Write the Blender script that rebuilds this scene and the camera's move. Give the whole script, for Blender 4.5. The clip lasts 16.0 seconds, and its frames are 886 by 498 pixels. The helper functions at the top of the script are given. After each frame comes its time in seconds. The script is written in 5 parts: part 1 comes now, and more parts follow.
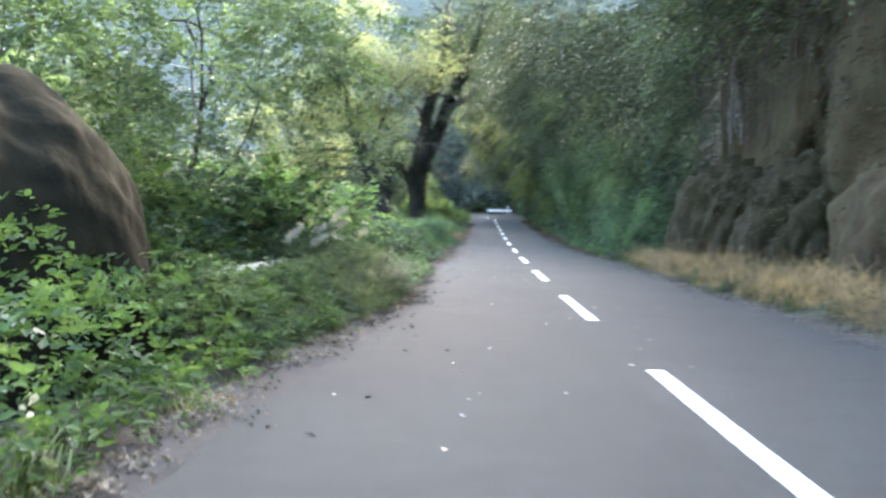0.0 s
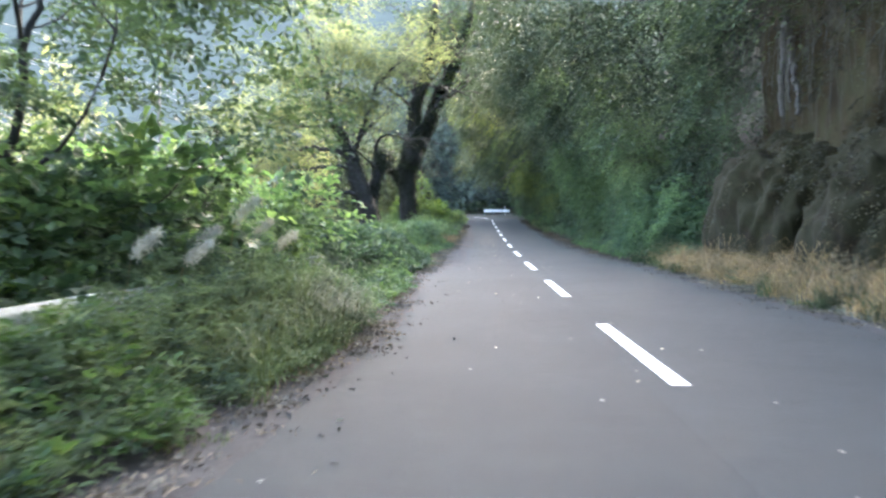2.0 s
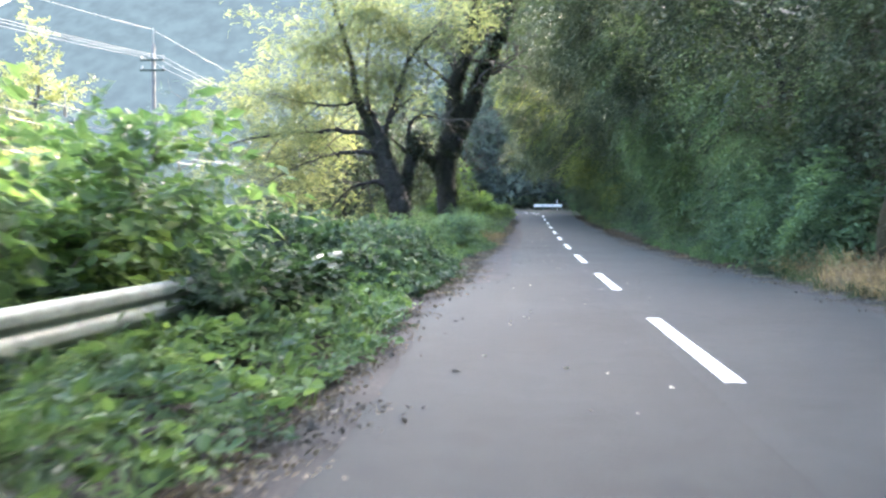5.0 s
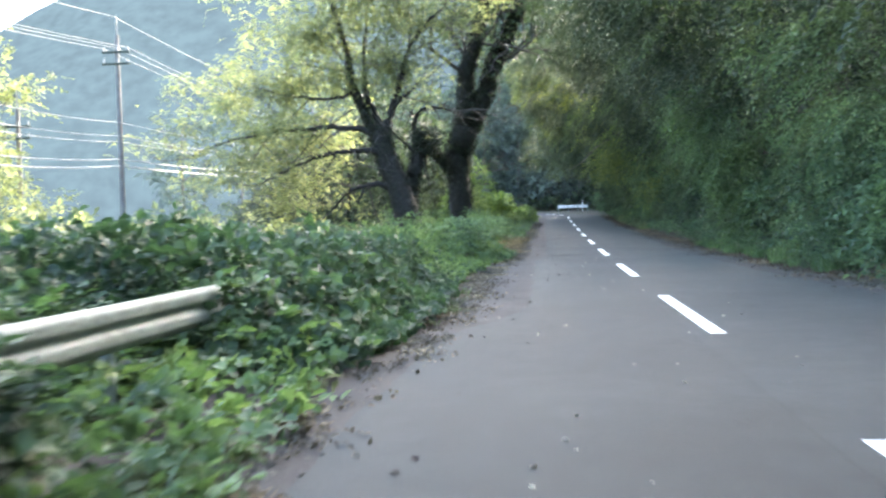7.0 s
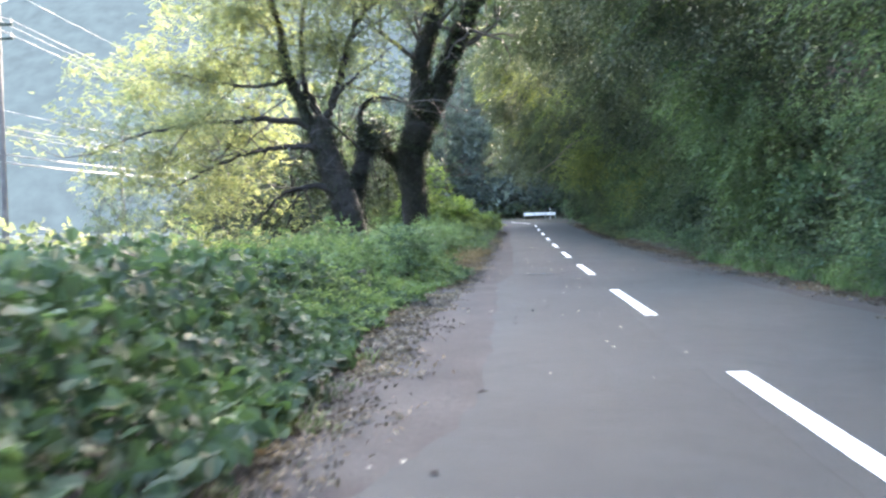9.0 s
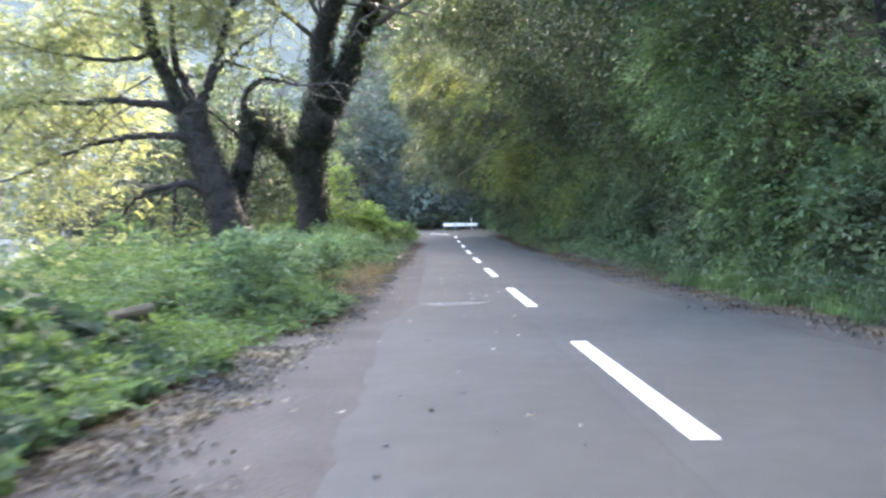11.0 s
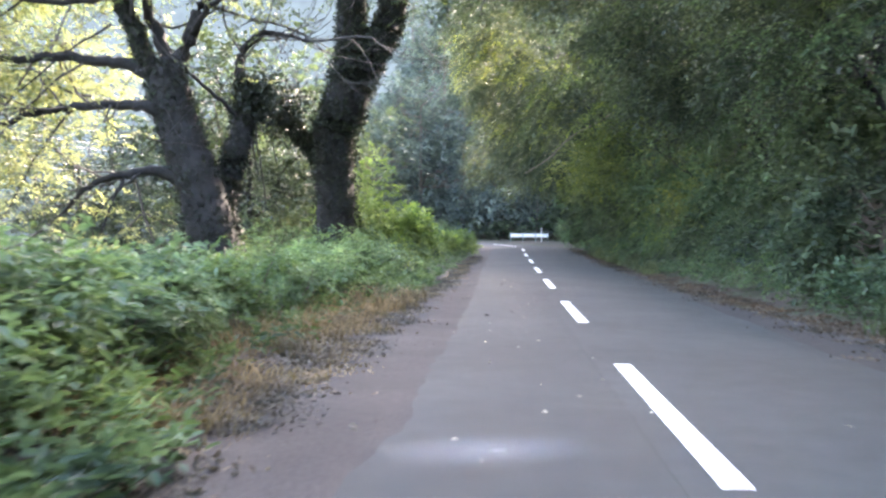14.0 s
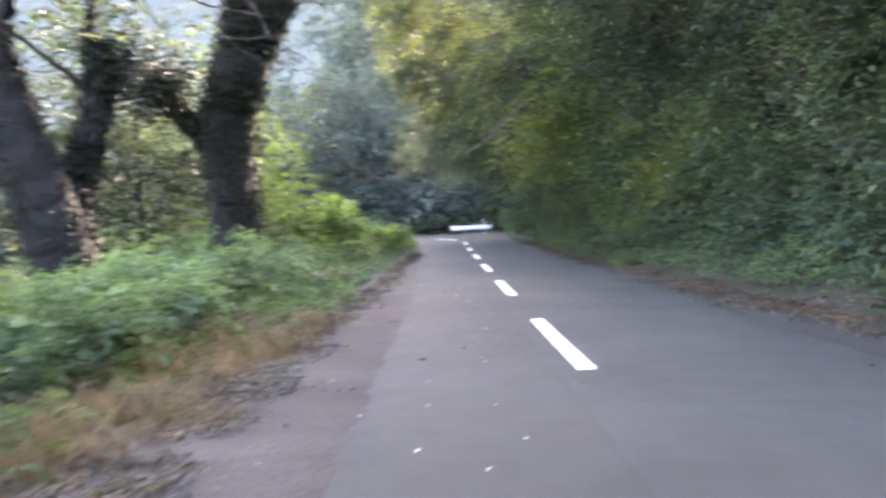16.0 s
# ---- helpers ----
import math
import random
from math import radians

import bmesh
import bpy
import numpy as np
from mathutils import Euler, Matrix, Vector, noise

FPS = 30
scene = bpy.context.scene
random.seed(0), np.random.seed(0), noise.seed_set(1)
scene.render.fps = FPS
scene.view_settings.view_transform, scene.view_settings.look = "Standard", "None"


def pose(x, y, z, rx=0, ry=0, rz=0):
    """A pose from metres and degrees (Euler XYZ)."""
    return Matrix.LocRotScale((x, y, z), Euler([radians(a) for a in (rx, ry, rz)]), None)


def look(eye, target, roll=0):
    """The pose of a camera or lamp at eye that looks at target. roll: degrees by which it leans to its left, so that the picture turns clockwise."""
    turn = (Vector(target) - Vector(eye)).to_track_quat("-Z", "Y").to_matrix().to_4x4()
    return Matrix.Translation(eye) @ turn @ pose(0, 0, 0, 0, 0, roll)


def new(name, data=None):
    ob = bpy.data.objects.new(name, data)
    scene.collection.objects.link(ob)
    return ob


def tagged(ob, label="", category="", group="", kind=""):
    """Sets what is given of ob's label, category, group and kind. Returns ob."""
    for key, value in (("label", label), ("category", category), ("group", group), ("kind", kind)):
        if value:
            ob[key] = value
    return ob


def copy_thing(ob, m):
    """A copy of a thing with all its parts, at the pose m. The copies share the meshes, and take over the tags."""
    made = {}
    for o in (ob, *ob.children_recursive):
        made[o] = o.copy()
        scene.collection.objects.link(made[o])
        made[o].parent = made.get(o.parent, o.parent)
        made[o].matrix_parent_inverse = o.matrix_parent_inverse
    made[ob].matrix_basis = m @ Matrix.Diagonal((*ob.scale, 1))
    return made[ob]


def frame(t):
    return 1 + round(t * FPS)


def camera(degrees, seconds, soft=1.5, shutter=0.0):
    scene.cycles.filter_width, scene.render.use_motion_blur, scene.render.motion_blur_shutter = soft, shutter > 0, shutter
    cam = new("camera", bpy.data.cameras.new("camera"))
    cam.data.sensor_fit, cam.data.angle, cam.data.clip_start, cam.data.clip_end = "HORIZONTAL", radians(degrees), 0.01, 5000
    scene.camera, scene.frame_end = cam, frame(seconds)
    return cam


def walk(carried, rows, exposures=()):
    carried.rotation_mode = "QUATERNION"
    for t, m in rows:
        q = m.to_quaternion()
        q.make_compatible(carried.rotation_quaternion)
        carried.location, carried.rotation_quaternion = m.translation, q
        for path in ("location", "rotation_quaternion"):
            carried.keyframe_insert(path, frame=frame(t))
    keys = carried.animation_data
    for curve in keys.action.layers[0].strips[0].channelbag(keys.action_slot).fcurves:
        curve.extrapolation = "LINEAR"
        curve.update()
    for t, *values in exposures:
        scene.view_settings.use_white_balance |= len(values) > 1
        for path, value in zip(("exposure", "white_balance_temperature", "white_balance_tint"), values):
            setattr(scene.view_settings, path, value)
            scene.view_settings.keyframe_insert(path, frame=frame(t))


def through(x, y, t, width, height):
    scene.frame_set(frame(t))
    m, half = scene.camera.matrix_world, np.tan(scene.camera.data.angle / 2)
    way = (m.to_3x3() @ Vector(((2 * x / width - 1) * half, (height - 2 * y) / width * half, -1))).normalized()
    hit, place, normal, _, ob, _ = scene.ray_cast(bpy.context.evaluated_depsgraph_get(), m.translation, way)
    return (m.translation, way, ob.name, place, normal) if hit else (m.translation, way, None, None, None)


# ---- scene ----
cam = camera(52, 16.0, soft=2.5, shutter=0.7)
ROWS = [
    (0, (-1.716, -4.375, 1.703), (-2.126, 5.610, 1.341), 1.64),
    (0.5, (-1.800, -3.146, 1.724), (-2.745, 6.800, 1.298), -0.25),
    (1, (-1.832, -1.648, 1.685), (-2.900, 8.287, 1.295), -2.14),
    (1.5, (-1.768, 0.195, 1.635), (-2.205, 10.179, 1.281), -1.18),
    (2, (-1.684, 2.036, 1.576), (-2.069, 12.023, 1.245), 0.12),
    (2.5, (-1.683, 3.606, 1.544), (-2.130, 13.591, 1.211), 0.56),
    (3, (-1.649, 5.289, 1.512), (-2.158, 15.270, 1.157), 1.00),
    (3.5, (-1.680, 6.789, 1.525), (-2.263, 16.765, 1.139), 1.31),
    (4, (-1.689, 8.549, 1.517), (-2.413, 18.515, 1.128), 0.54),
    (6.3, (-1.711, 16.986, 1.373), (-2.852, 26.915, 1.019), 0.16),
    (6.5, (-1.742, 17.740, 1.371), (-3.000, 27.655, 1.016), -1.09),
    (7, (-1.781, 19.567, 1.356), (-2.962, 29.492, 1.049), -1.53),
    (7.5, (-1.823, 21.372, 1.337), (-2.868, 31.314, 1.046), -1.26),
    (8, (-1.843, 23.182, 1.332), (-2.774, 33.135, 1.075), -1.28),
    (8.2, (-1.865, 23.897, 1.333), (-2.673, 33.862, 1.098), -1.13),
    (10.3, (-1.705, 31.877, 1.304), (-2.518, 41.841, 1.088), -1.79),
    (10.5, (-1.670, 32.609, 1.253), (-2.414, 42.580, 1.094), -2.03),
    (11, (-1.543, 34.549, 1.254), (-1.480, 44.548, 1.140), -0.75),
    (11.5, (-1.419, 36.120, 1.312), (-1.342, 46.119, 1.255), 0.40),
    (12, (-1.333, 37.844, 1.356), (-1.307, 47.844, 1.304), 0.67),
    (12.5, (-1.274, 39.673, 1.359), (-1.381, 49.672, 1.279), 1.69),
    (13, (-1.231, 41.574, 1.315), (-1.748, 51.560, 1.229), 0.45),
    (13.5, (-1.216, 43.331, 1.331), (-1.861, 53.310, 1.251), -0.25),
    (14, (-1.187, 45.026, 1.352), (-1.881, 55.001, 1.353), 0.47),
    (14.5, (-1.202, 46.628, 1.372), (-1.902, 56.604, 1.344), 1.46),
    (15, (-1.227, 48.353, 1.358), (-2.210, 58.304, 1.314), -0.15),
    (15.5, (-1.210, 50.006, 1.356), (-2.235, 59.953, 1.324), -1.74),
    (16, (-1.207, 51.301, 1.439), (-1.252, 61.300, 1.374), -2.56),
]
walk(cam, [(t, look(eye, aim, roll)) for t, eye, aim, roll in ROWS], exposures=[(0, 4.2, 6600, 11), (4, 4.24, 6600, 14), (7, 4.1, 6550, 9), (8.2, 4.24, 6650, 12), (10.5, 4.44, 6950, 19), (11.5, 4.62, 6950, 20), (13, 4.62, 6950, 21), (15, 4.6, 7100, 25), (16, 4.72, 7200, 28)])

# ---- light ----
SUN_AZ, SUN_EL = radians(30), radians(30.5)
world = bpy.data.worlds.new("sky")
scene.world = world
world.use_nodes = True
wn = world.node_tree.nodes
sky = wn.new("ShaderNodeTexSky")
sky.sky_type, sky.sun_disc = "NISHITA", False
sky.dust_density, sky.ozone_density = 4.0, 0.6
sky.sun_elevation, sky.sun_rotation = SUN_EL, SUN_AZ
world.node_tree.links.new(sky.outputs[0], wn["Background"].inputs[0])
wn["Background"].inputs[1].default_value = 0.15
sun_dir = Vector((math.sin(SUN_AZ) * math.cos(SUN_EL), math.cos(SUN_AZ) * math.cos(SUN_EL), math.sin(SUN_EL)))
sun = new("sun", bpy.data.lights.new("sun", "SUN"))
sun.data.energy, sun.data.angle, sun.data.color = 2.3, radians(0.6), (1.0, 0.93, 0.8)
sun.matrix_world = look(sun_dir * 200, (0, 0, 0))

rng = np.random.default_rng(7)

# ---- materials ----


def nodes_of(name):
    m = bpy.data.materials.new(name)
    m.use_nodes = True
    n, l = m.node_tree.nodes, m.node_tree.links
    return m, n, l, n["Principled BSDF"]


def tex(n, l, kind, scale, coords="Object", detail=4.0, **values):
    c = n.new("ShaderNodeTexCoord")
    t = n.new("ShaderNodeTex" + kind)
    t.inputs["Scale"].default_value = scale
    if kind == "Noise":
        t.inputs["Detail"].default_value = detail
    l.new(c.outputs[coords], t.inputs["Vector"])
    return t


def ramp(n, l, source, stops):
    r = n.new("ShaderNodeValToRGB")
    e = r.color_ramp.elements
    while len(e) < len(stops):
        e.new(0.5)
    for el, (p, col) in zip(e, stops):
        el.position, el.color = p, (*col, 1)
    l.new(source, r.inputs[0])
    return r


def mixed(n, l, factor, a, b, mode="MIX"):
    m = n.new("ShaderNodeMix")
    m.data_type, m.blend_type = "RGBA", mode
    if isinstance(factor, float):
        m.inputs[0].default_value = factor
    else:
        l.new(factor, m.inputs[0])
    for slot, v in ((6, a), (7, b)):
        if isinstance(v, tuple):
            m.inputs[slot].default_value = (*v, 1)
        else:
            l.new(v, m.inputs[slot])
    return m.outputs[2]


def bump(n, l, bsdf, source, strength, distance):
    b = n.new("ShaderNodeBump")
    b.inputs["Strength"].default_value, b.inputs["Distance"].default_value = strength, distance
    l.new(source, b.inputs["Height"])
    l.new(b.outputs[0], bsdf.inputs["Normal"])


def leaf_material(name, dark, mid, light, through=0.4, rough=0.5, patch=0.6, glow=(1.45, 1.5, 0.85), gloss=0.35):
    """Leaves: a tone of its own for each one, larger patches of tone, and light that passes through."""
    m, n, l, p = nodes_of(name)
    dark, mid, light = (tuple(0.84 * v + 0.2 * sum(c) / 3 for v in c) for c in (dark, mid, light))
    g = n.new("ShaderNodeNewGeometry")
    dark, light = (tuple(0.55 * v + 0.45 * w for v, w in zip(c, mid)) for c in (dark, light))
    r = ramp(n, l, g.outputs["Random Per Island"], [(0.0, dark), (0.5, mid), (1.0, light)])
    big = tex(n, l, "Noise", patch)
    tone = ramp(n, l, big.outputs[0], [(0.32, (0.5, 0.56, 0.6)), (0.68, (1.42, 1.36, 1.15))])
    col = mixed(n, l, 1.0, r.outputs[0], tone.outputs[0], "MULTIPLY")
    own = ramp(n, l, n.new("ShaderNodeObjectInfo").outputs["Random"], [(0.0, (0.68, 0.74, 0.8)), (0.5, (1, 1, 1)), (1.0, (1.22, 1.22, 1.12))])
    col = mixed(n, l, 1.0, col, own.outputs[0], "MULTIPLY")
    small = tex(n, l, "Noise", 2.2, detail=2)
    shoot = ramp(n, l, small.outputs[0], [(0.35, (0.62, 0.68, 0.74)), (0.65, (1.32, 1.27, 1.15))])
    col = mixed(n, l, 1.0, col, shoot.outputs[0], "MULTIPLY")
    l.new(col, p.inputs["Base Color"])
    p.inputs["Roughness"].default_value = rough
    p.inputs["Specular IOR Level"].default_value = gloss
    t = n.new("ShaderNodeBsdfTranslucent")
    tint = mixed(n, l, 1.0, col, glow, "MULTIPLY")
    l.new(tint, t.inputs[0])
    mx = n.new("ShaderNodeMixShader")
    mx.inputs[0].default_value = through
    l.new(p.outputs[0], mx.inputs[1])
    l.new(t.outputs[0], mx.inputs[2])
    l.new(mx.outputs[0], n["Material Output"].inputs[0])
    return m


def plain_noise(name, a, b, scale, rough=0.8, metal=0.0, bump_scale=None, bump_d=0.01, coords="Object"):
    m, n, l, p = nodes_of(name)
    t = tex(n, l, "Noise", scale, coords, 6)
    fine = tex(n, l, "Noise", scale * 9, coords, 4)
    r = ramp(n, l, t.outputs[0], [(0.3, a), (0.7, b)])
    f = ramp(n, l, fine.outputs[0], [(0.3, (0.75, 0.75, 0.75)), (0.7, (1.2, 1.2, 1.2))])
    l.new(mixed(n, l, 1.0, r.outputs[0], f.outputs[0], "MULTIPLY"), p.inputs["Base Color"])
    p.inputs["Roughness"].default_value, p.inputs["Metallic"].default_value = rough, metal
    if bump_scale:
        bt = tex(n, l, "Noise", bump_scale, coords, 8)
        bump(n, l, p, bt.outputs[0], 0.8, bump_d)
    return m


def asphalt_material():
    m, n, l, p = nodes_of("asphalt")
    big = tex(n, l, "Noise", 0.35, detail=5)
    mid = tex(n, l, "Noise", 3.0, detail=6)
    grain = tex(n, l, "Voronoi", 140.0)
    base = ramp(n, l, big.outputs[0], [(0.3, (0.0252, 0.0298, 0.0282)), (0.7, (0.035, 0.0413, 0.0391))])
    m1 = ramp(n, l, mid.outputs[0], [(0.3, (0.88, 0.88, 0.88)), (0.7, (1.1, 1.1, 1.1))])
    g1 = ramp(n, l, grain.outputs["Distance"], [(0.0, (1.25, 1.25, 1.25)), (0.6, (0.8, 0.8, 0.8))])
    c = mixed(n, l, 1.0, base.outputs[0], m1.outputs[0], "MULTIPLY")
    c = mixed(n, l, 1.0, c, g1.outputs[0], "MULTIPLY")
    # a resurfaced strip along the middle, with a dark seam
    tc = n.new("ShaderNodeTexCoord")
    sp = n.new("ShaderNodeSeparateXYZ")
    l.new(tc.outputs["Object"], sp.inputs[0])
    wob = n.new("ShaderNodeMath")
    wob.operation = "MULTIPLY_ADD"
    l.new(mid.outputs[0], wob.inputs[0])
    wob.inputs[1].default_value = 0.06
    l.new(sp.outputs[0], wob.inputs[2])
    strip = ramp(n, l, wob.outputs[0], [(0.0, (1.02, 1.02, 1.02)), (1.0, (1.14, 1.14, 1.14))])
    mr = n.new("ShaderNodeMapRange")
    mr.inputs["From Min"].default_value, mr.inputs["From Max"].default_value = -1.0, 1.0
    l.new(wob.outputs[0], mr.inputs["Value"])
    l.new(mr.outputs[0], strip.inputs[0])
    e = strip.color_ramp.elements
    for pos, v in ((0.395, 1.02), (0.402, 0.76), (0.409, 1.12), (0.82, 1.12), (0.86, 1.14)):
        k = e.new(pos)
        k.color = (v, v, v, 1)
    c = mixed(n, l, 1.0, c, strip.outputs[0], "MULTIPLY")
    # brightness along the road put into the colour: darker near, lighter from y 52
    run_tone = n.new("ShaderNodeMapRange")
    run_tone.inputs["From Min"].default_value, run_tone.inputs["From Max"].default_value = 14.0, 52.0
    l.new(sp.outputs[1], run_tone.inputs["Value"])
    c = mixed(n, l, 1.0, c, ramp(n, l, run_tone.outputs[0], [(0.0, (0.84, 0.84, 0.84)), (1.0, (1.34, 1.33, 1.33))]).outputs[0], "MULTIPLY")
    l.new(c, p.inputs["Base Color"])
    p.inputs["Roughness"].default_value = 0.82
    p.inputs["Specular IOR Level"].default_value = 0.3
    bump(n, l, p, grain.outputs["Distance"], 0.5, 0.004)
    return m


def paint_material():
    m, n, l, p = nodes_of("road_paint")
    wear = tex(n, l, "Noise", 14.0, detail=8)
    spots = ramp(n, l, wear.outputs[0], [(0.28, (0.35, 0.35, 0.35)), (0.36, (0.85, 0.85, 0.83))])
    l.new(spots.outputs[0], p.inputs["Base Color"])
    p.inputs["Roughness"].default_value = 0.6
    return m


def ground_material():
    m, n, l, p = nodes_of("ground")
    big = tex(n, l, "Noise", 0.25, detail=5)
    fine = tex(n, l, "Noise", 9.0, detail=8)
    soil = ramp(n, l, fine.outputs[0], [(0.3, (0.03, 0.023, 0.016)), (0.5, (0.06, 0.046, 0.034)), (0.72, (0.1, 0.08, 0.062))])
    moss = ramp(n, l, fine.outputs[0], [(0.3, (0.022, 0.032, 0.013)), (0.7, (0.055, 0.072, 0.028))])
    k = ramp(n, l, big.outputs[0], [(0.42, (0, 0, 0)), (0.6, (1, 1, 1))])
    l.new(mixed(n, l, k.outputs[0], soil.outputs[0], moss.outputs[0]), p.inputs["Base Color"])
    p.inputs["Roughness"].default_value = 0.95
    bump(n, l, p, fine.outputs[0], 0.8, 0.03)
    return m


def rock_material(name="rock", tone=1.0, bare=0.42, tint=(1, 1, 1)):
    m, n, l, p = nodes_of(name)
    big = tex(n, l, "Noise", 0.7, detail=8)
    fine = tex(n, l, "Noise", 7.0, detail=9)
    col = ramp(n, l, big.outputs[0], [(at, tuple(v * tone * k for v, k in zip(c, tint))) for at, c in ((0.3, (0.017, 0.0115, 0.006)), (0.55, (0.036, 0.026, 0.014)), (0.8, (0.07, 0.055, 0.036)))])
    f = ramp(n, l, fine.outputs[0], [(0.3, (0.6, 0.6, 0.6)), (0.7, (1.3, 1.3, 1.3))])
    moss = tex(n, l, "Noise", 1.6, detail=7)
    k = ramp(n, l, moss.outputs[0], [(bare, (0, 0, 0)), (bare + 0.2, (0.6, 0.6, 0.6))])
    c = mixed(n, l, 1.0, col.outputs[0], f.outputs[0], "MULTIPLY")
    l.new(mixed(n, l, k.outputs[0], c, (0.034 * tone, 0.035 * tone, 0.016 * tone)), p.inputs["Base Color"])
    p.inputs["Roughness"].default_value = 0.95
    p.inputs["Specular IOR Level"].default_value = 0.15
    bump(n, l, p, fine.outputs[0], 0.6, 0.035)
    return m


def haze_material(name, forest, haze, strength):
    """Far hillside; the bright blue haze in front of it is put in as emission."""
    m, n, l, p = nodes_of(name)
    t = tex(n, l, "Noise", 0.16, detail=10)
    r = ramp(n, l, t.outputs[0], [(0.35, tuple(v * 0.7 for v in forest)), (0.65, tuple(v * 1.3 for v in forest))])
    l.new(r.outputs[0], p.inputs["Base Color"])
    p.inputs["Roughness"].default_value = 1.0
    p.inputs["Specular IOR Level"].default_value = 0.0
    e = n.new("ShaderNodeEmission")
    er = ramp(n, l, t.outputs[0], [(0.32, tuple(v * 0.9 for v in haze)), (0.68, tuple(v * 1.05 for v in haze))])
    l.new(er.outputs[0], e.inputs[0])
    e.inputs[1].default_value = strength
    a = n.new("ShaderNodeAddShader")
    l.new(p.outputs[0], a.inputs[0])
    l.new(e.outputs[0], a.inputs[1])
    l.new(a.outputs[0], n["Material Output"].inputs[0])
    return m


ASPHALT, PAINT, GROUND, ROCK = asphalt_material(), paint_material(), ground_material(), rock_material("rock", 1.2)
MOSSY_ROCK = rock_material("mossy_rock", 0.66, 0.3)
# the rock pattern again in a darker, greyer tone for the left boulder
DARK_ROCK = rock_material("dark_grey_rock", 0.36, 0.22, (0.72, 0.95, 1.35))
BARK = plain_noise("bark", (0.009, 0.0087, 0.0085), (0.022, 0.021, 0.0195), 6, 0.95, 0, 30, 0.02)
PALE_WOOD = plain_noise("pale_wood", (0.12, 0.1, 0.08), (0.22, 0.19, 0.15), 5, 0.9)
# twigs lighter than the bark: greying by distant haze put into the colour
HAZED_TWIG = plain_noise("hazed_twig", (0.03, 0.028, 0.026), (0.075, 0.07, 0.064), 5, 0.9)
TWIG = plain_noise("twig", (0.06, 0.05, 0.04), (0.16, 0.14, 0.11), 5, 0.9)
STEEL = plain_noise("galvanised", (0.16, 0.17, 0.17), (0.28, 0.29, 0.28), 3, 0.5, 0.3)
CONCRETE = plain_noise("concrete_pole", (0.1, 0.1, 0.098), (0.17, 0.17, 0.165), 2, 0.8)
PALE_CONCRETE = plain_noise("pale_concrete", (0.2, 0.2, 0.19), (0.32, 0.32, 0.3), 0.8, 0.85)
DRY_ROOT = plain_noise("dry_root", (0.03, 0.027, 0.02), (0.075, 0.066, 0.05), 5, 0.95)
ROOT = plain_noise("pale_root", (0.055, 0.05, 0.046), (0.11, 0.102, 0.094), 4, 0.9)
DULL_WHITE = plain_noise("weathered_white", (0.2, 0.24, 0.22), (0.3, 0.35, 0.325), 3, 0.6)
WHITE = plain_noise("white_paint", (0.62, 0.62, 0.6), (0.82, 0.82, 0.8), 4, 0.5)
WIRE = plain_noise("wire", (0.28, 0.28, 0.28), (0.36, 0.36, 0.36), 1, 0.7)
LEAF_KUDZU = leaf_material("leaf_kudzu", (0.0264, 0.0581, 0.0264), (0.0466, 0.0924, 0.0422), (0.0836, 0.141, 0.0704), 0.4, 0.55, glow=(1.25, 1.4, 0.9), gloss=0.32)
LEAF_WEED = leaf_material("leaf_weed", (0.032, 0.068, 0.027), (0.052, 0.105, 0.042), (0.085, 0.145, 0.062), 0.42, gloss=0.25)
LEAF_BUSH = leaf_material("leaf_bush", (0.06, 0.114, 0.048), (0.108, 0.186, 0.072), (0.198, 0.276, 0.114), 0.5, glow=(1.35, 1.5, 0.95))
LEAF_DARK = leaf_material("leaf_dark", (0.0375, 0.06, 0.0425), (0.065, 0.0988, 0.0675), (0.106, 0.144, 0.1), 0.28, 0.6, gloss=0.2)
LEAF_MID = leaf_material("leaf_mid", (0.0425, 0.0713, 0.0375), (0.0725, 0.112, 0.0575), (0.12, 0.163, 0.085), 0.2, 0.6, gloss=0.2)
LEAF_YELLOW = leaf_material("leaf_yellow", (0.115, 0.136, 0.062), (0.155, 0.176, 0.08), (0.2, 0.222, 0.12), 0.5, glow=(1.36, 1.4, 1.1))
LEAF_FERN = leaf_material("leaf_fern", (0.0619, 0.119, 0.0673), (0.0969, 0.172, 0.0995), (0.155, 0.235, 0.148), 0.35, gloss=0.22)
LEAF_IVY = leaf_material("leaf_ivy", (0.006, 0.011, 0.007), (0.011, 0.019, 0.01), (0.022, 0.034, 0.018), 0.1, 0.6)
LEAF_BRIGHT = leaf_material("leaf_bright", (0.084, 0.156, 0.042), (0.144, 0.228, 0.066), (0.24, 0.312, 0.108), 0.4)
LEAF_SAPLING = leaf_material("leaf_sapling", (0.05, 0.085, 0.045), (0.085, 0.135, 0.07), (0.14, 0.19, 0.11), 0.38, gloss=0.2)
LEAF_FRESH = leaf_material("leaf_fresh", (0.0625, 0.125, 0.0438), (0.112, 0.2, 0.075), (0.188, 0.275, 0.112), 0.4)
LEAF_NETTLE = leaf_material("leaf_nettle", (0.042, 0.085, 0.036), (0.068, 0.122, 0.054), (0.105, 0.16, 0.08), 0.38, gloss=0.25)
LEAF_MUGWORT = leaf_material("leaf_mugwort", (0.07, 0.11, 0.066), (0.11, 0.16, 0.1), (0.17, 0.225, 0.155), 0.4, gloss=0.2)
# LEAF_DARK at roughly 0.6: shade of the upper slope put into leaf colour
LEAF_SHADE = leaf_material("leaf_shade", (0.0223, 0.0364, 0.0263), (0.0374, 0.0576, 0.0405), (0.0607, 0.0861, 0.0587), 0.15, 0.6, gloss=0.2)
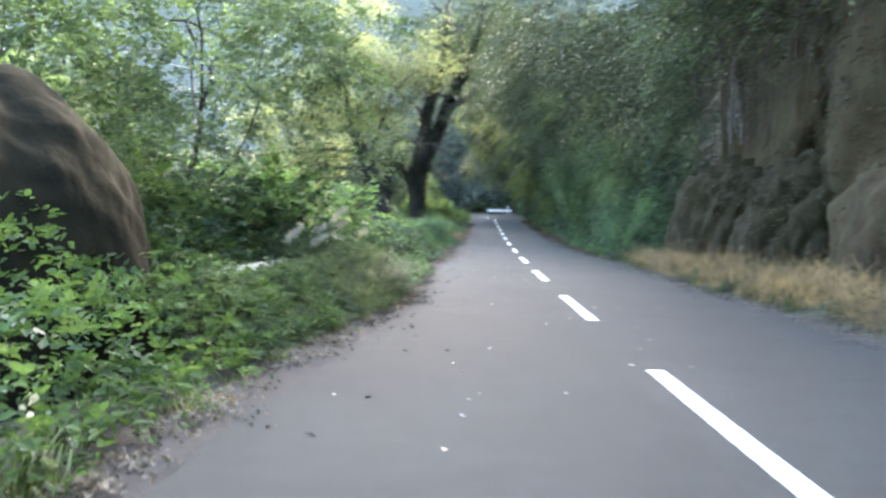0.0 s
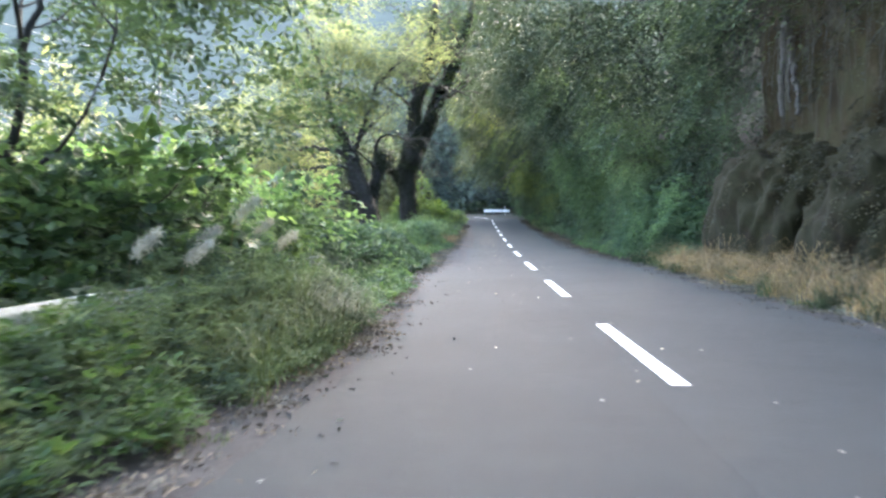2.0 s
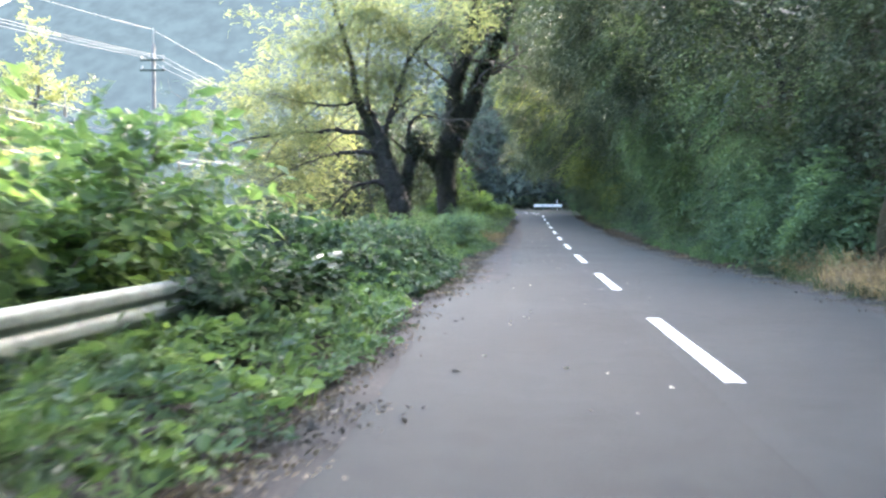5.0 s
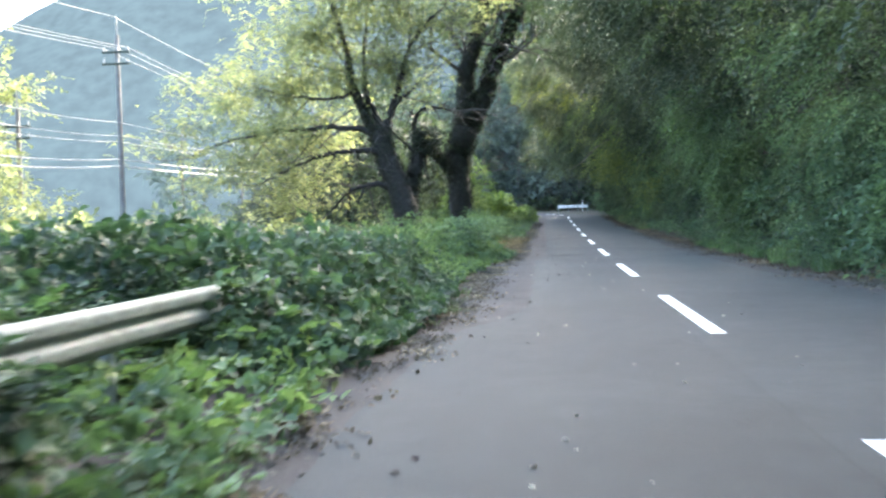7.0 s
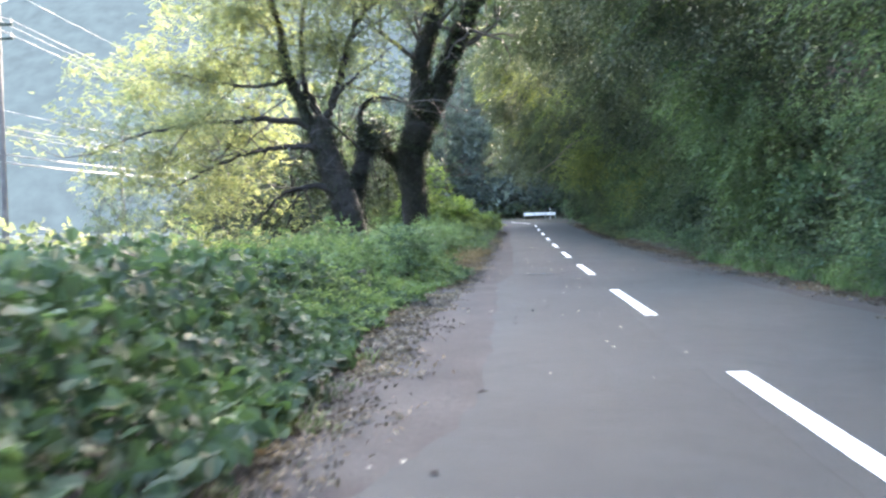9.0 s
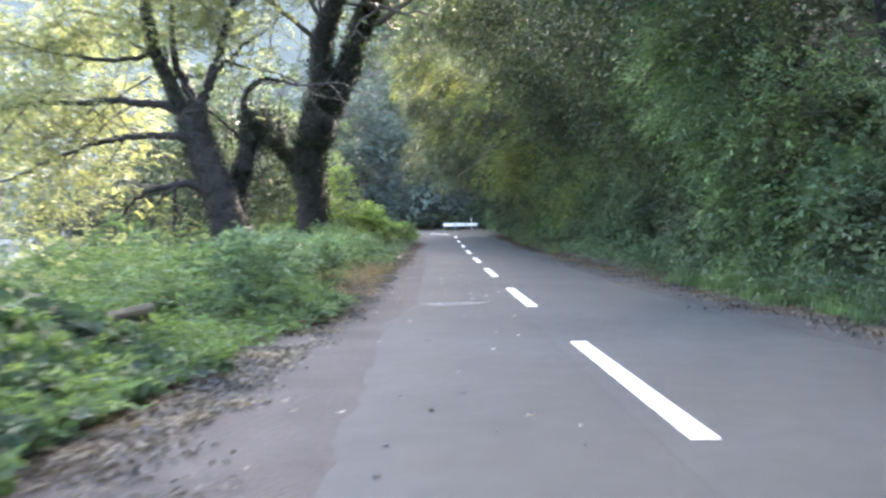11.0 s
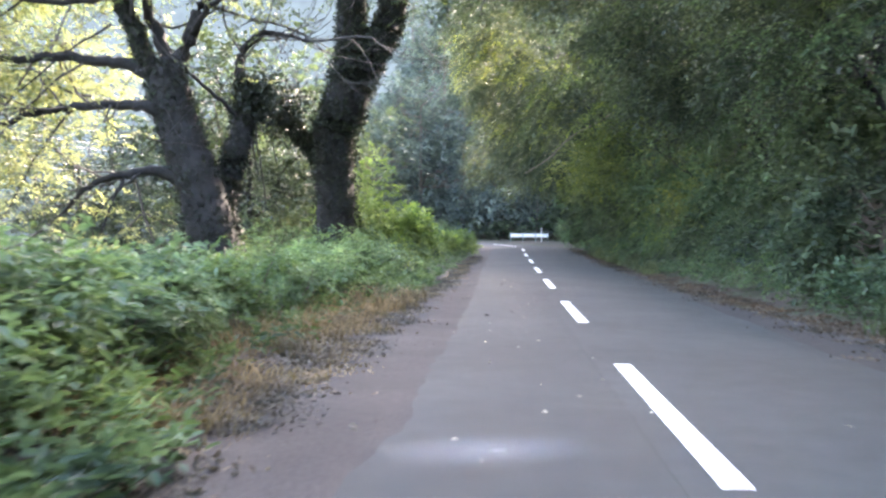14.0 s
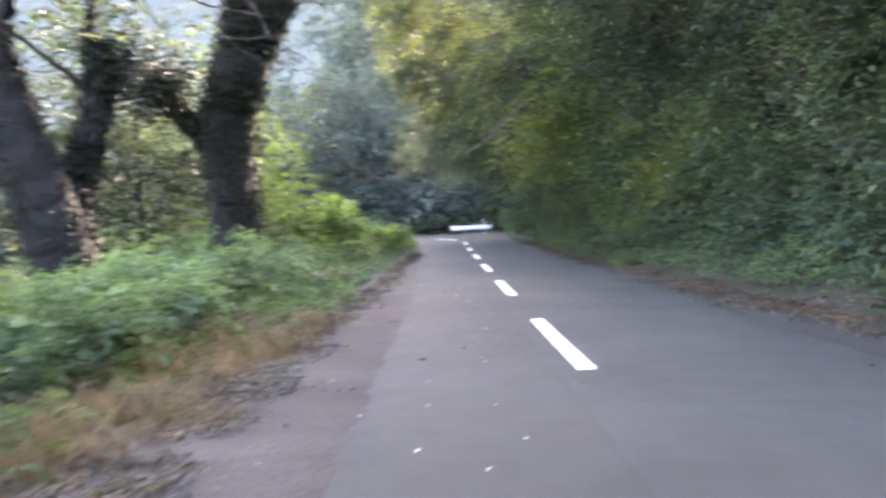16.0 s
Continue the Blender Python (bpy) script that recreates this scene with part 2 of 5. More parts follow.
LEAF_OLIVE = leaf_material("leaf_olive", (0.0581, 0.0766, 0.0418), (0.0929, 0.116, 0.0627), (0.139, 0.163, 0.0929), 0.2, gloss=0.2)
LEAF_GOLD = leaf_material("leaf_gold", (0.081, 0.135, 0.027), (0.155, 0.223, 0.0432), (0.324, 0.371, 0.0675), 0.28)
# far leaves paled and blued: haze of the distance put into the colour
LEAF_HAZED = leaf_material("leaf_hazed", (0.074, 0.108, 0.106), (0.106, 0.145, 0.142), (0.144, 0.186, 0.18), 0.2, 0.9, glow=(1.1, 1.2, 1.0), gloss=0.05)
# darker copy of the far leaves, shade between tree tops put in
LEAF_HAZED_DIM = leaf_material("leaf_hazed_dim", (0.04, 0.06, 0.062), (0.058, 0.082, 0.082), (0.08, 0.108, 0.105), 0.15, 0.9, gloss=0.05)
LEAF_BROWN = leaf_material("leaf_brown", (0.02, 0.018, 0.01), (0.042, 0.037, 0.02), (0.08, 0.075, 0.042), 0.2, 0.8)
GRASS = leaf_material("grass", (0.034, 0.058, 0.024), (0.06, 0.09, 0.037), (0.105, 0.132, 0.064), 0.35)
STRAW = leaf_material("straw", (0.1, 0.066, 0.037), (0.18, 0.125, 0.07), (0.29, 0.215, 0.125), 0.3, 0.8)
STRAW_PALE = leaf_material("straw_pale", (0.188, 0.112, 0.0625), (0.325, 0.206, 0.115), (0.5, 0.35, 0.206), 0.3, 0.8, patch=1.1)
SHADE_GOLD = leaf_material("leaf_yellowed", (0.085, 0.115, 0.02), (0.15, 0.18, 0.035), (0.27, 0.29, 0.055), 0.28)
DARK_STEEL = plain_noise("dirty_steel", (0.012, 0.023, 0.018), (0.026, 0.044, 0.036), 4, 0.9)
PLUME = leaf_material("plume", (0.32, 0.315, 0.29), (0.43, 0.425, 0.4), (0.55, 0.545, 0.52), 0.3, 0.9, glow=(1.1, 1.1, 1.05))
LITTER = leaf_material("litter", (0.0715, 0.0546, 0.0403), (0.13, 0.104, 0.0832), (0.26, 0.224, 0.189), 0.1, 0.8)
RED_LITTER = leaf_material("red_litter", (0.05, 0.03, 0.02), (0.09, 0.056, 0.038), (0.16, 0.11, 0.08), 0.1, 0.8)
DARK_LITTER = leaf_material("dark_litter", (0.012, 0.009, 0.007), (0.025, 0.018, 0.013), (0.05, 0.037, 0.027), 0.1, 0.8)
PALE_LEAF = leaf_material("pale_leaf", (0.25, 0.22, 0.18), (0.4, 0.37, 0.33), (0.6, 0.58, 0.54), 0.1, 0.7)

# ---- shape of the land ----


def road_z(y):
    return 0.229 * ((np.minimum(y, 150.0) - 33.0) / 33.0) ** 2


def centre(y):
    """How far the road's middle swings from the straight."""
    y = np.asarray(y, float)
    return -0.028 * np.clip(y - 116.0, 0, 20) ** 2


LEFT_EDGE = ([-30, 2, 8, 12, 16, 22, 25.6, 30.2, 33.2, 40, 48, 52, 60, 70, 86, 160], [-3.8, -3.65, -3.25, -3.05, -2.95, -3.15, -3.42, -3.2, -2.3, -2.28, -2.42, -1.98, -2.05, -2.1, -2.35, -2.4])
VEG_EDGE = ([-10, 2, 8, 12, 16, 22, 26, 30, 33, 60, 110], [-3.9, -3.8, -3.45, -3.25, -3.15, -3.3, -3.55, -3.35, -3.2, -3.1, -2.9])
RIGHT_EDGE = ([-30, 34, 42, 56, 64, 74, 92, 160], [3.95, 3.9, 3.25, 2.95, 3.2, 3.7, 3.6, 3.4])


def wave(x, y, scale, octaves=3, seed=0.0):
    """Smooth noise between about -1 and 1, for arrays."""
    out, amp, total = 0.0, 1.0, 0.0
    for k in range(octaves):
        f = scale * 2.03**k
        a, b = x * f + 13.1 * k + seed, y * f - 7.7 * k + 2.3 * seed
        out = out + amp * (np.sin(a + 1.7 * np.sin(b * 0.9 + k)) * np.cos(b * 1.1 + 1.3 * np.sin(a * 0.7 + seed)))
        total += amp
        amp *= 0.5
    return out / total


def ramp01(v, a, b):
    t = np.clip((v - a) / (b - a), 0, 1)
    return t * t * (3 - 2 * t)


def notch(y):
    """Deep gaps between the bushes of the right slope."""
    return np.exp(-(((y - 47.6) / 1.9) ** 2)) + np.exp(-(((y - 60) / 3.0) ** 2)) + 0.7 * np.exp(-(((y - 69) / 1.6) ** 2)) + 0.9 * np.exp(-(((y - 77) / 2.0) ** 2))


def land(x, y):
    """Height of the ground."""
    x, y = np.asarray(x, float), np.asarray(y, float)
    u = x - centre(y)
    z = road_z(y) - 0.03
    left = np.clip(-4.6 - u, 0, None)
    z = z - 0.28 * np.minimum(left, 12) + 0.12 * wave(x, y, 0.5) * ramp01(left, 0, 2)
    right = np.clip(x - 5.2 - 1.7 * (1 - ramp01(y, 33, 41)) - 2.4 * notch(y) * ramp01(x, 5, 6.5) * (1 - ramp01(x, 12, 18)), 0, None)
    foot = 0.10 * np.clip(x - 3.9, 0, 1.3)
    # upper hill out of view, raised to 62 m to keep the road sunless
    slope = np.where(right < 9, 1.25 * right, 11.25 + 1.6 * (right - 9))
    ahead = 40 * ramp01(y, 141, 200) * ramp01(x, -34, -6)
    z = z + foot + np.maximum(np.minimum(slope, 62), ahead) + 0.5 * wave(x, y, 0.35, 3, 2.0) * ramp01(right, 0.5, 4)
    return z


# ---- mesh helpers ----


def mesh_of(name, verts, faces, smooth=False):
    """A mesh from an array of corners and an array of triangles or quads."""
    verts, faces = np.asarray(verts, np.float32), np.asarray(faces, np.int32)
    me = bpy.data.meshes.new(name)
    k = faces.shape[1]
    me.vertices.add(len(verts))
    me.vertices.foreach_set("co", verts.ravel())
    me.loops.add(faces.size)
    me.loops.foreach_set("vertex_index", faces.ravel())
    me.polygons.add(len(faces))
    me.polygons.foreach_set("loop_start", np.arange(0, faces.size, k, dtype=np.int32))
    me.polygons.foreach_set("use_smooth", np.full(len(faces), smooth))
    me.update(calc_edges=True)
    me.validate()
    return me


def put(name, me, material, parent=None, label=""):
    ob = new(name, me)
    if material and not me.materials:
        me.materials.append(material)
    if parent:
        ob.parent = parent
    if label:
        ob["label"] = label
    return ob


def grid(name, xs, ys, zfun, smooth=True):
    X, Y = np.meshgrid(xs, ys)
    Z = zfun(X, Y)
    v = np.stack([X, Y, Z], -1).reshape(-1, 3)
    w = len(xs)
    i = (np.arange(len(ys) - 1)[:, None] * w + np.arange(w - 1)[None]).ravel()
    return mesh_of(name, v, np.stack([i, i + 1, i + w + 1, i + w], 1), smooth)


def unit(v):
    return v / np.maximum(np.linalg.norm(v, axis=-1, keepdims=True), 1e-6)


class Cloud:
    """Collects leaves and blades into one mesh of quads."""

    def __init__(self):
        self.v, self.f, self.n = [], [], 0

    def add(self, v, f):
        self.v.append(v)
        self.f.append(f + self.n)
        self.n += len(v)

    def leaves(self, pos, length, bias=(0, 0, 1), spread=0.8, width=0.6, fine=False, droop=0.25, way=None):
        """One folded leaf at each place; bias: the way that most of them face."""
        k = len(pos)
        if not k:
            return self
        nrm = unit(np.asarray(bias, float) + spread * rng.normal(size=(k, 3)))
        d = rng.normal(size=(k, 3)) if way is None else way
        d = d - (d * nrm).sum(1, keepdims=True) * nrm
        d[:, 2] -= droop
        d = unit(d)
        s = np.cross(nrm, d)
        L = (np.asarray(length) * rng.uniform(0.65, 1.35, k))[:, None]
        W = L * width * 0.5
        up = nrm * L * 0.12
        if fine:
            v = np.stack([pos - d * L * 0.45, pos - d * L * 0.15 + s * W + up, pos + d * L * 0.25 + s * W * 0.75 + up, pos + d * L * 0.55,
                          pos + d * L * 0.25 - s * W * 0.75 + up, pos - d * L * 0.15 - s * W + up], 1)
            b = np.arange(k)[:, None] * 6
            f = np.concatenate([b + [0, 1, 2, 3], b + [0, 3, 4, 5]])
        else:
            v = np.stack([pos - d * L * 0.5, pos + s * W + up, pos + d * L * 0.5, pos - s * W + up], 1)
            f = np.arange(k)[:, None] * 4 + [0, 1, 2, 3]
        self.add(v.reshape(-1, 3), f)
        return self

    def sprays(self, pos, out, length, leaf, per=8, droop=0.5, width=0.5, rise=0.15, fine=False, spread=0.3, face=0.35):
        """Small leafy shoots that reach out and bend down, with leaves on both sides."""
        k = len(pos)
        if not k:
            return self
        out = np.broadcast_to(np.asarray(out, float), (k, 3))
        d = out + 0.5 * rng.normal(size=(k, 3))
        d[:, 2] = d[:, 2] * 0.5 + rise
        d = unit(d)
        side = unit(np.cross(d, [0, 0, 1.0]) + 0.15 * rng.normal(size=(k, 3)))
        up = np.cross(side, d)
        L = (length * rng.uniform(0.6, 1.35, k))[:, None]
        P, N, W = [], [], []
        for j in range(per):
            s, sign = (j + 0.5) / per, (j % 2) * 2 - 1 if j < per - 1 else 0
            way = d - np.array([0, 0, 2 * droop * s])
            w = unit(way * 0.6 + side * sign * 0.8 + 0.2 * rng.normal(size=(k, 3)))
            P.append(pos + d * L * s - np.array([0, 0, droop]) * L * s * s + w * leaf * 0.5)
            N.append(up + face * out)
            W.append(w)
        return self.leaves(np.concatenate(P), leaf, np.concatenate(N), spread, width, fine, 0.1, np.concatenate(W))

    def blades(self, base, height, lean=0.5, width=0.012, way=None):
        """Bent tapering blades of grass."""
        k = len(base)
        if not k:
            return self
        a = rng.uniform(0, 2 * np.pi, k)
        out = np.stack([np.cos(a), np.sin(a), 0 * a], 1)
        if way is not None:
            out = unit(out + np.asarray(way, float))
        side = np.stack([-out[:, 1], out[:, 0], 0 * a], 1)
        h = (height * rng.uniform(0.55, 1.2, k))[:, None]
        ln = (lean * rng.uniform(0.3, 1.3, k))[:, None]
        w = side * width * rng.uniform(0.6, 1.3, k)[:, None]
        up = np.array([0, 0, 1.0])
        p1 = base + up * h * 0.55 + out * h * ln * 0.25
        p2 = base + up * h * 0.85 + out * h * ln * 0.75
        p3 = base + up * h * (0.95 - 0.35 * ln) + out * h * ln * 1.25
        v = np.stack([base - w, base + w, p1 - w, p1 + w, p2 - w * 0.7, p2 + w * 0.7, p3 - w * 0.15, p3 + w * 0.15], 1).reshape(-1, 3)
        b = np.arange(k)[:, None] * 8
        f = np.concatenate([b + [0, 1, 3, 2], b + [2, 3, 5, 4], b + [4, 5, 7, 6]])
        self.add(v, f)
        return self

    def tube(self, points, radii, sides=7):
        """A round limb through the points."""
        p = np.asarray(points, float)
        r = np.asarray(radii, float)
        t = unit(np.gradient(p, axis=0))
        ref = np.where(np.abs(t[:, 2:3]) > 0.9, np.array([[1.0, 0, 0]]), np.array([[0, 0, 1.0]]))
        a = unit(np.cross(t, ref))
        b = np.cross(t, a)
        th = np.linspace(0, 2 * np.pi, sides, endpoint=False)
        ring = p[:, None] + r[:, None, None] * (np.cos(th)[None, :, None] * a[:, None] + np.sin(th)[None, :, None] * b[:, None])
        i = np.arange(len(p) - 1)[:, None] * sides + np.arange(sides)[None]
        j = np.arange(len(p) - 1)[:, None] * sides + (np.arange(sides)[None] + 1) % sides
        self.add(ring.reshape(-1, 3), np.stack([i, j, j + sides, i + sides], -1).reshape(-1, 4))
        return self

    def mesh(self, name, smooth=False):
        return mesh_of(name, np.concatenate(self.v), np.concatenate(self.f), smooth)


def smooth_line(points, steps=6, wobble=0.0):
    """A rounder line through a few points."""
    p = np.asarray(points, float)
    q = np.vstack([2 * p[0] - p[1], p, 2 * p[-1] - p[-2]])
    out = []
    for k in range(1, len(q) - 2):
        for t in np.linspace(0, 1, steps, endpoint=False):
            a, b, c, d = q[k - 1 : k + 3]
            out.append(0.5 * (2 * b + (c - a) * t + (2 * a - 5 * b + 4 * c - d) * t**2 + (3 * b - a - 3 * c + d) * t**3))
    out.append(p[-1])
    out = np.array(out)
    if wobble:
        out[1:] += rng.normal(scale=wobble, size=(len(out) - 1, 3))
    return out


def grow(cloud, start, way, length, radius, depth, tips, bend=0.35, lift=0.1, keep=None):
    """Branches that fork and thin out; collects the twigs' ends."""
    n = 5
    pts, d = [np.asarray(start, float)], unit(np.asarray(way, float)[None])[0]
    for _ in range(n):
        d = unit((d + rng.normal(scale=bend * 0.45, size=3) + np.array([0, 0, lift]))[None])[0]
        pts.append(pts[-1] + d * length / n)
    cloud.tube(pts, np.linspace(radius, radius * 0.55, n + 1), 5 if radius > 0.03 else 3)
    if depth == 0:
        tips.extend([pts[-1], pts[-2], pts[-3]])
        return
    for k in range(rng.integers(2, 4)):
        at = pts[rng.integers(2, n + 1)] if k else pts[-1]
        w = unit((d + rng.normal(scale=0.75, size=3))[None])[0]
        grow(cloud, at, w, length * rng.uniform(0.55, 0.8), radius * 0.52, depth - 1, tips, bend, lift)


# ---- road and ground ----


def joined(*parts):
    return np.unique(np.concatenate(parts))


gx = joined(np.arange(-900, -60, 30.0), np.arange(-60, -12, 2.0), np.arange(-12, 14, 0.5), np.arange(14, 60, 2.0), np.arange(60, 901, 30.0))
gy = joined(np.arange(-700, -40, 30.0), np.arange(-40, 160, 1.0), np.arange(160, 260, 5.0), np.arange(260, 1201, 30.0))
ground = put("ground", grid("ground", gx, gy, land), GROUND)
tagged(ground, "brown earth and moss under the roadside plants", "ground", kind="structure")


def road_mesh():
    ys = np.arange(-30, 151, 0.25)
    rows = []
    lat = np.linspace(0, 1, 17)
    for y in ys:
        a = np.interp(y, *LEFT_EDGE) + 0.13 * wave(0, y, 1.3, 3) + 0.09 * wave(3, y, 4.1, 2)
        b = np.interp(y, *RIGHT_EDGE) + 0.10 * wave(5, y, 1.1, 3)
        x = a + (b - a) * lat
        z = road_z(y) + 0.012 - 0.008 * np.abs(x) * 0.5
        z[0] -= 0.035
        z[-1] -= 0.035
        rows.append(np.stack([x + centre(y), np.full(17, y), z], 1))
    v = np.concatenate(rows)
    i = (np.arange(len(ys) - 1)[:, None] * 17 + np.arange(16)[None]).ravel()
    return mesh_of("road", v, np.stack([i, i + 1, i + 18, i + 17], 1), True)


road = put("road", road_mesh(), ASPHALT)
tagged(road, "worn grey asphalt two-lane country road", "road", kind="structure")


def dash_line(y0):
    """One painted dash, a thin slab that follows the road."""
    ys = np.linspace(y0, y0 + 5.0, 21)
    rows = []
    for k, y in enumerate(ys):
        s = (y - 33) / 33
        x = float(centre(y)) + (0.058 * s * s - 0.023 * s**3) * (1 if y < 95 else 0) + 0.004 * wave(k, y, 2.0)
        z = road_z(y) + 0.014
        rows += [(x - 0.03, y, z), (x - 0.03, y, z + 0.004), (x + 0.15, y, z + 0.004), (x + 0.15, y, z)]
    i = np.arange(20)[:, None] * 4
    f = np.concatenate([i + [0, 1, 5, 4], i + [1, 2, 6, 5], i + [2, 3, 7, 6]])
    return mesh_of("road_dash", np.array(rows), f)


for k in range(-2, 13):
    put("road_dash", dash_line(10.0 * k), PAINT, road, "white painted centre-line dash")


def dirt_material():
    m, n, l, p = nodes_of("packed_dirt")
    big = tex(n, l, "Noise", 0.9, detail=6)
    fine = tex(n, l, "Noise", 22.0, detail=8)
    a = ramp(n, l, big.outputs[0], [(0.3, (0.02, 0.0175, 0.0148)), (0.5, (0.033, 0.0295, 0.026)), (0.75, (0.052, 0.048, 0.042))])
    f = ramp(n, l, fine.outputs[0], [(0.3, (0.6, 0.6, 0.6)), (0.7, (1.3, 1.3, 1.3))])
    l.new(mixed(n, l, 1.0, a.outputs[0], f.outputs[0], "MULTIPLY"), p.inputs["Base Color"])
    p.inputs["Roughness"].default_value = 0.95
    bump(n, l, p, fine.outputs[0], 0.7, 0.015)
    return m


DIRT = dirt_material()


def blotch_material():
    m, n, l, p = nodes_of("pale_blotch")
    t = tex(n, l, "Noise", 5.0, detail=6)
    tc = n.new("ShaderNodeTexCoord")
    g = n.new("ShaderNodeTexGradient")
    g.gradient_type = "SPHERICAL"
    l.new(tc.outputs["Object"], g.inputs[0])
    k = n.new("ShaderNodeMath")
    k.operation = "MULTIPLY"
    l.new(t.outputs[0], k.inputs[0])
    l.new(g.outputs[0], k.inputs[1])
    p.inputs["Base Color"].default_value = (0.27, 0.27, 0.265, 1)
    p.inputs["Roughness"].default_value = 0.95
    q = n.new("ShaderNodeBsdfTransparent")
    mx = n.new("ShaderNodeMixShader")
    l.new(k.outputs[0], mx.inputs[0])
    l.new(q.outputs[0], mx.inputs[1])
    l.new(p.outputs[0], mx.inputs[2])
    l.new(mx.outputs[0], n["Material Output"].inputs[0])
    return m


# a soft-edged pale blotch laid just over the asphalt
th = np.linspace(0, 2 * np.pi, 25)[:-1]
ring = np.stack([np.cos(th), np.sin(th), 0 * th], 1) * (1 + 0.12 * wave(th, th, 3.0))[:, None]
blotch = put("dust_stain", mesh_of("dust_stain", np.vstack([ring, [[0, 0, 0]]]), np.array([(k, (k + 1) % 24, 24) for k in range(24)])), blotch_material(), road, "pale blotch on the asphalt")
blotch.matrix_basis = pose(-1.25, 50.8, float(road_z(50.8)) + 0.017, 0, 0, 22)
blotch.scale = (0.85, 0.5, 1.0)


def shoulder(name, edge, inward, outward, label):
    """A strip of bare ground beside the asphalt."""
    ys = np.arange(-20, 118, 0.4)
    s = np.linspace(0, 1, 9)
    rows = []
    for y in ys:
        a = np.interp(y, *edge) + inward
        b = outward + 0.12 * wave(4, y, 0.8, 2)
        x = a + (b - a) * s + float(centre(y))
        z = road_z(y) - 0.006 + 0.012 * wave(x, np.full(9, y), 2.3, 3) - 0.02 * np.abs(s - 0.5)
        z[0] -= 0.03
        z[-1] -= 0.05
        rows.append(np.stack([x, np.full(9, y), z], 1))
    i = (np.arange(len(ys) - 1)[:, None] * 9 + np.arange(8)[None]).ravel()
    f = np.stack([i, i + 1, i + 10, i + 9], 1)
    ob = put(name, mesh_of(name, np.concatenate(rows), f if outward > 0 else f[:, ::-1], True), DIRT)
    return tagged(ob, label, "road shoulder", kind="structure")


shoulder("verge_left", LEFT_EDGE, 0.35, -4.6, "strip of bare packed dirt along the asphalt")
shoulder("verge_right", RIGHT_EDGE, -0.35, 4.6, "strip of brown dirt along the asphalt")

# ---- makers of things ----


def thing(name, x=0.0, y=0.0, z=0.0):
    ob = new(name)
    ob.empty_display_size = 0.3
    ob.matrix_basis = pose(x, y, z)
    return ob


def shell_points(n, lobes, squash=0.35, under=1.0):
    """Places near the skins of several round lobes (x, y, z, rx, ry, rz); under: how much of the lower side bears leaves."""
    lobes = np.asarray(lobes, float)
    area = lobes[:, 3] * lobes[:, 4] + lobes[:, 4] * lobes[:, 5]
    k = rng.choice(len(lobes), n, p=area / area.sum())
    d = unit(rng.normal(size=(n, 3)))
    d[:, 2] = np.where((d[:, 2] < -0.2) & (rng.uniform(size=n) > under), -d[:, 2], d[:, 2])
    r = 1 - np.abs(rng.normal(scale=squash, size=n)).clip(0, 0.9)
    r = r * (1 + 0.22 * wave(d[:, 0] * 3 + k, d[:, 1] * 3 + d[:, 2] * 2.4, 1.3, 3))
    return lobes[k, :3] + d * r[:, None] * lobes[k, 3:], d


def make_shrub(name, label, material, height, radius, n, leaf, lobes=7, fine=False, lean=0.0, width=0.6, droop=0.3):
    """A bush: a few stems and a lumpy skin of leaves."""
    root = thing(name)
    tagged(root, label, "shrub")
    L = []
    for k in range(lobes):
        a, q = rng.uniform(0, 2 * math.pi), rng.uniform(0.1, 0.75) ** 0.7
        s = rng.uniform(0.38, 0.62)
        L.append((q * radius * math.cos(a) + lean * 0.5, q * radius * math.sin(a), height * rng.uniform(0.3, 0.72), s * radius, s * radius, height * s * 0.62))
    c = Cloud()
    p, d = shell_points(n // 7, L, 0.25)
    p[:, 2] = np.maximum(p[:, 2], 0.1)
    c.sprays(p - d * leaf * 1.5, d, leaf * 3.2, leaf, 7, droop, width, 0.3, fine)
    put("foliage", c.mesh("foliage"), material, root)
    s = Cloud()
    for x, y, z, rx, ry, rz in L[:5]:
        s.tube(smooth_line([(x * 0.1, y * 0.1, -0.3), (x * 0.4, y * 0.4, z * 0.5), (x, y, z + rz * 0.4)], 4, 0.02), np.linspace(0.03, 0.006, 9), 3)
    put("woody_base", s.mesh("woody_base"), TWIG, root)
    return root


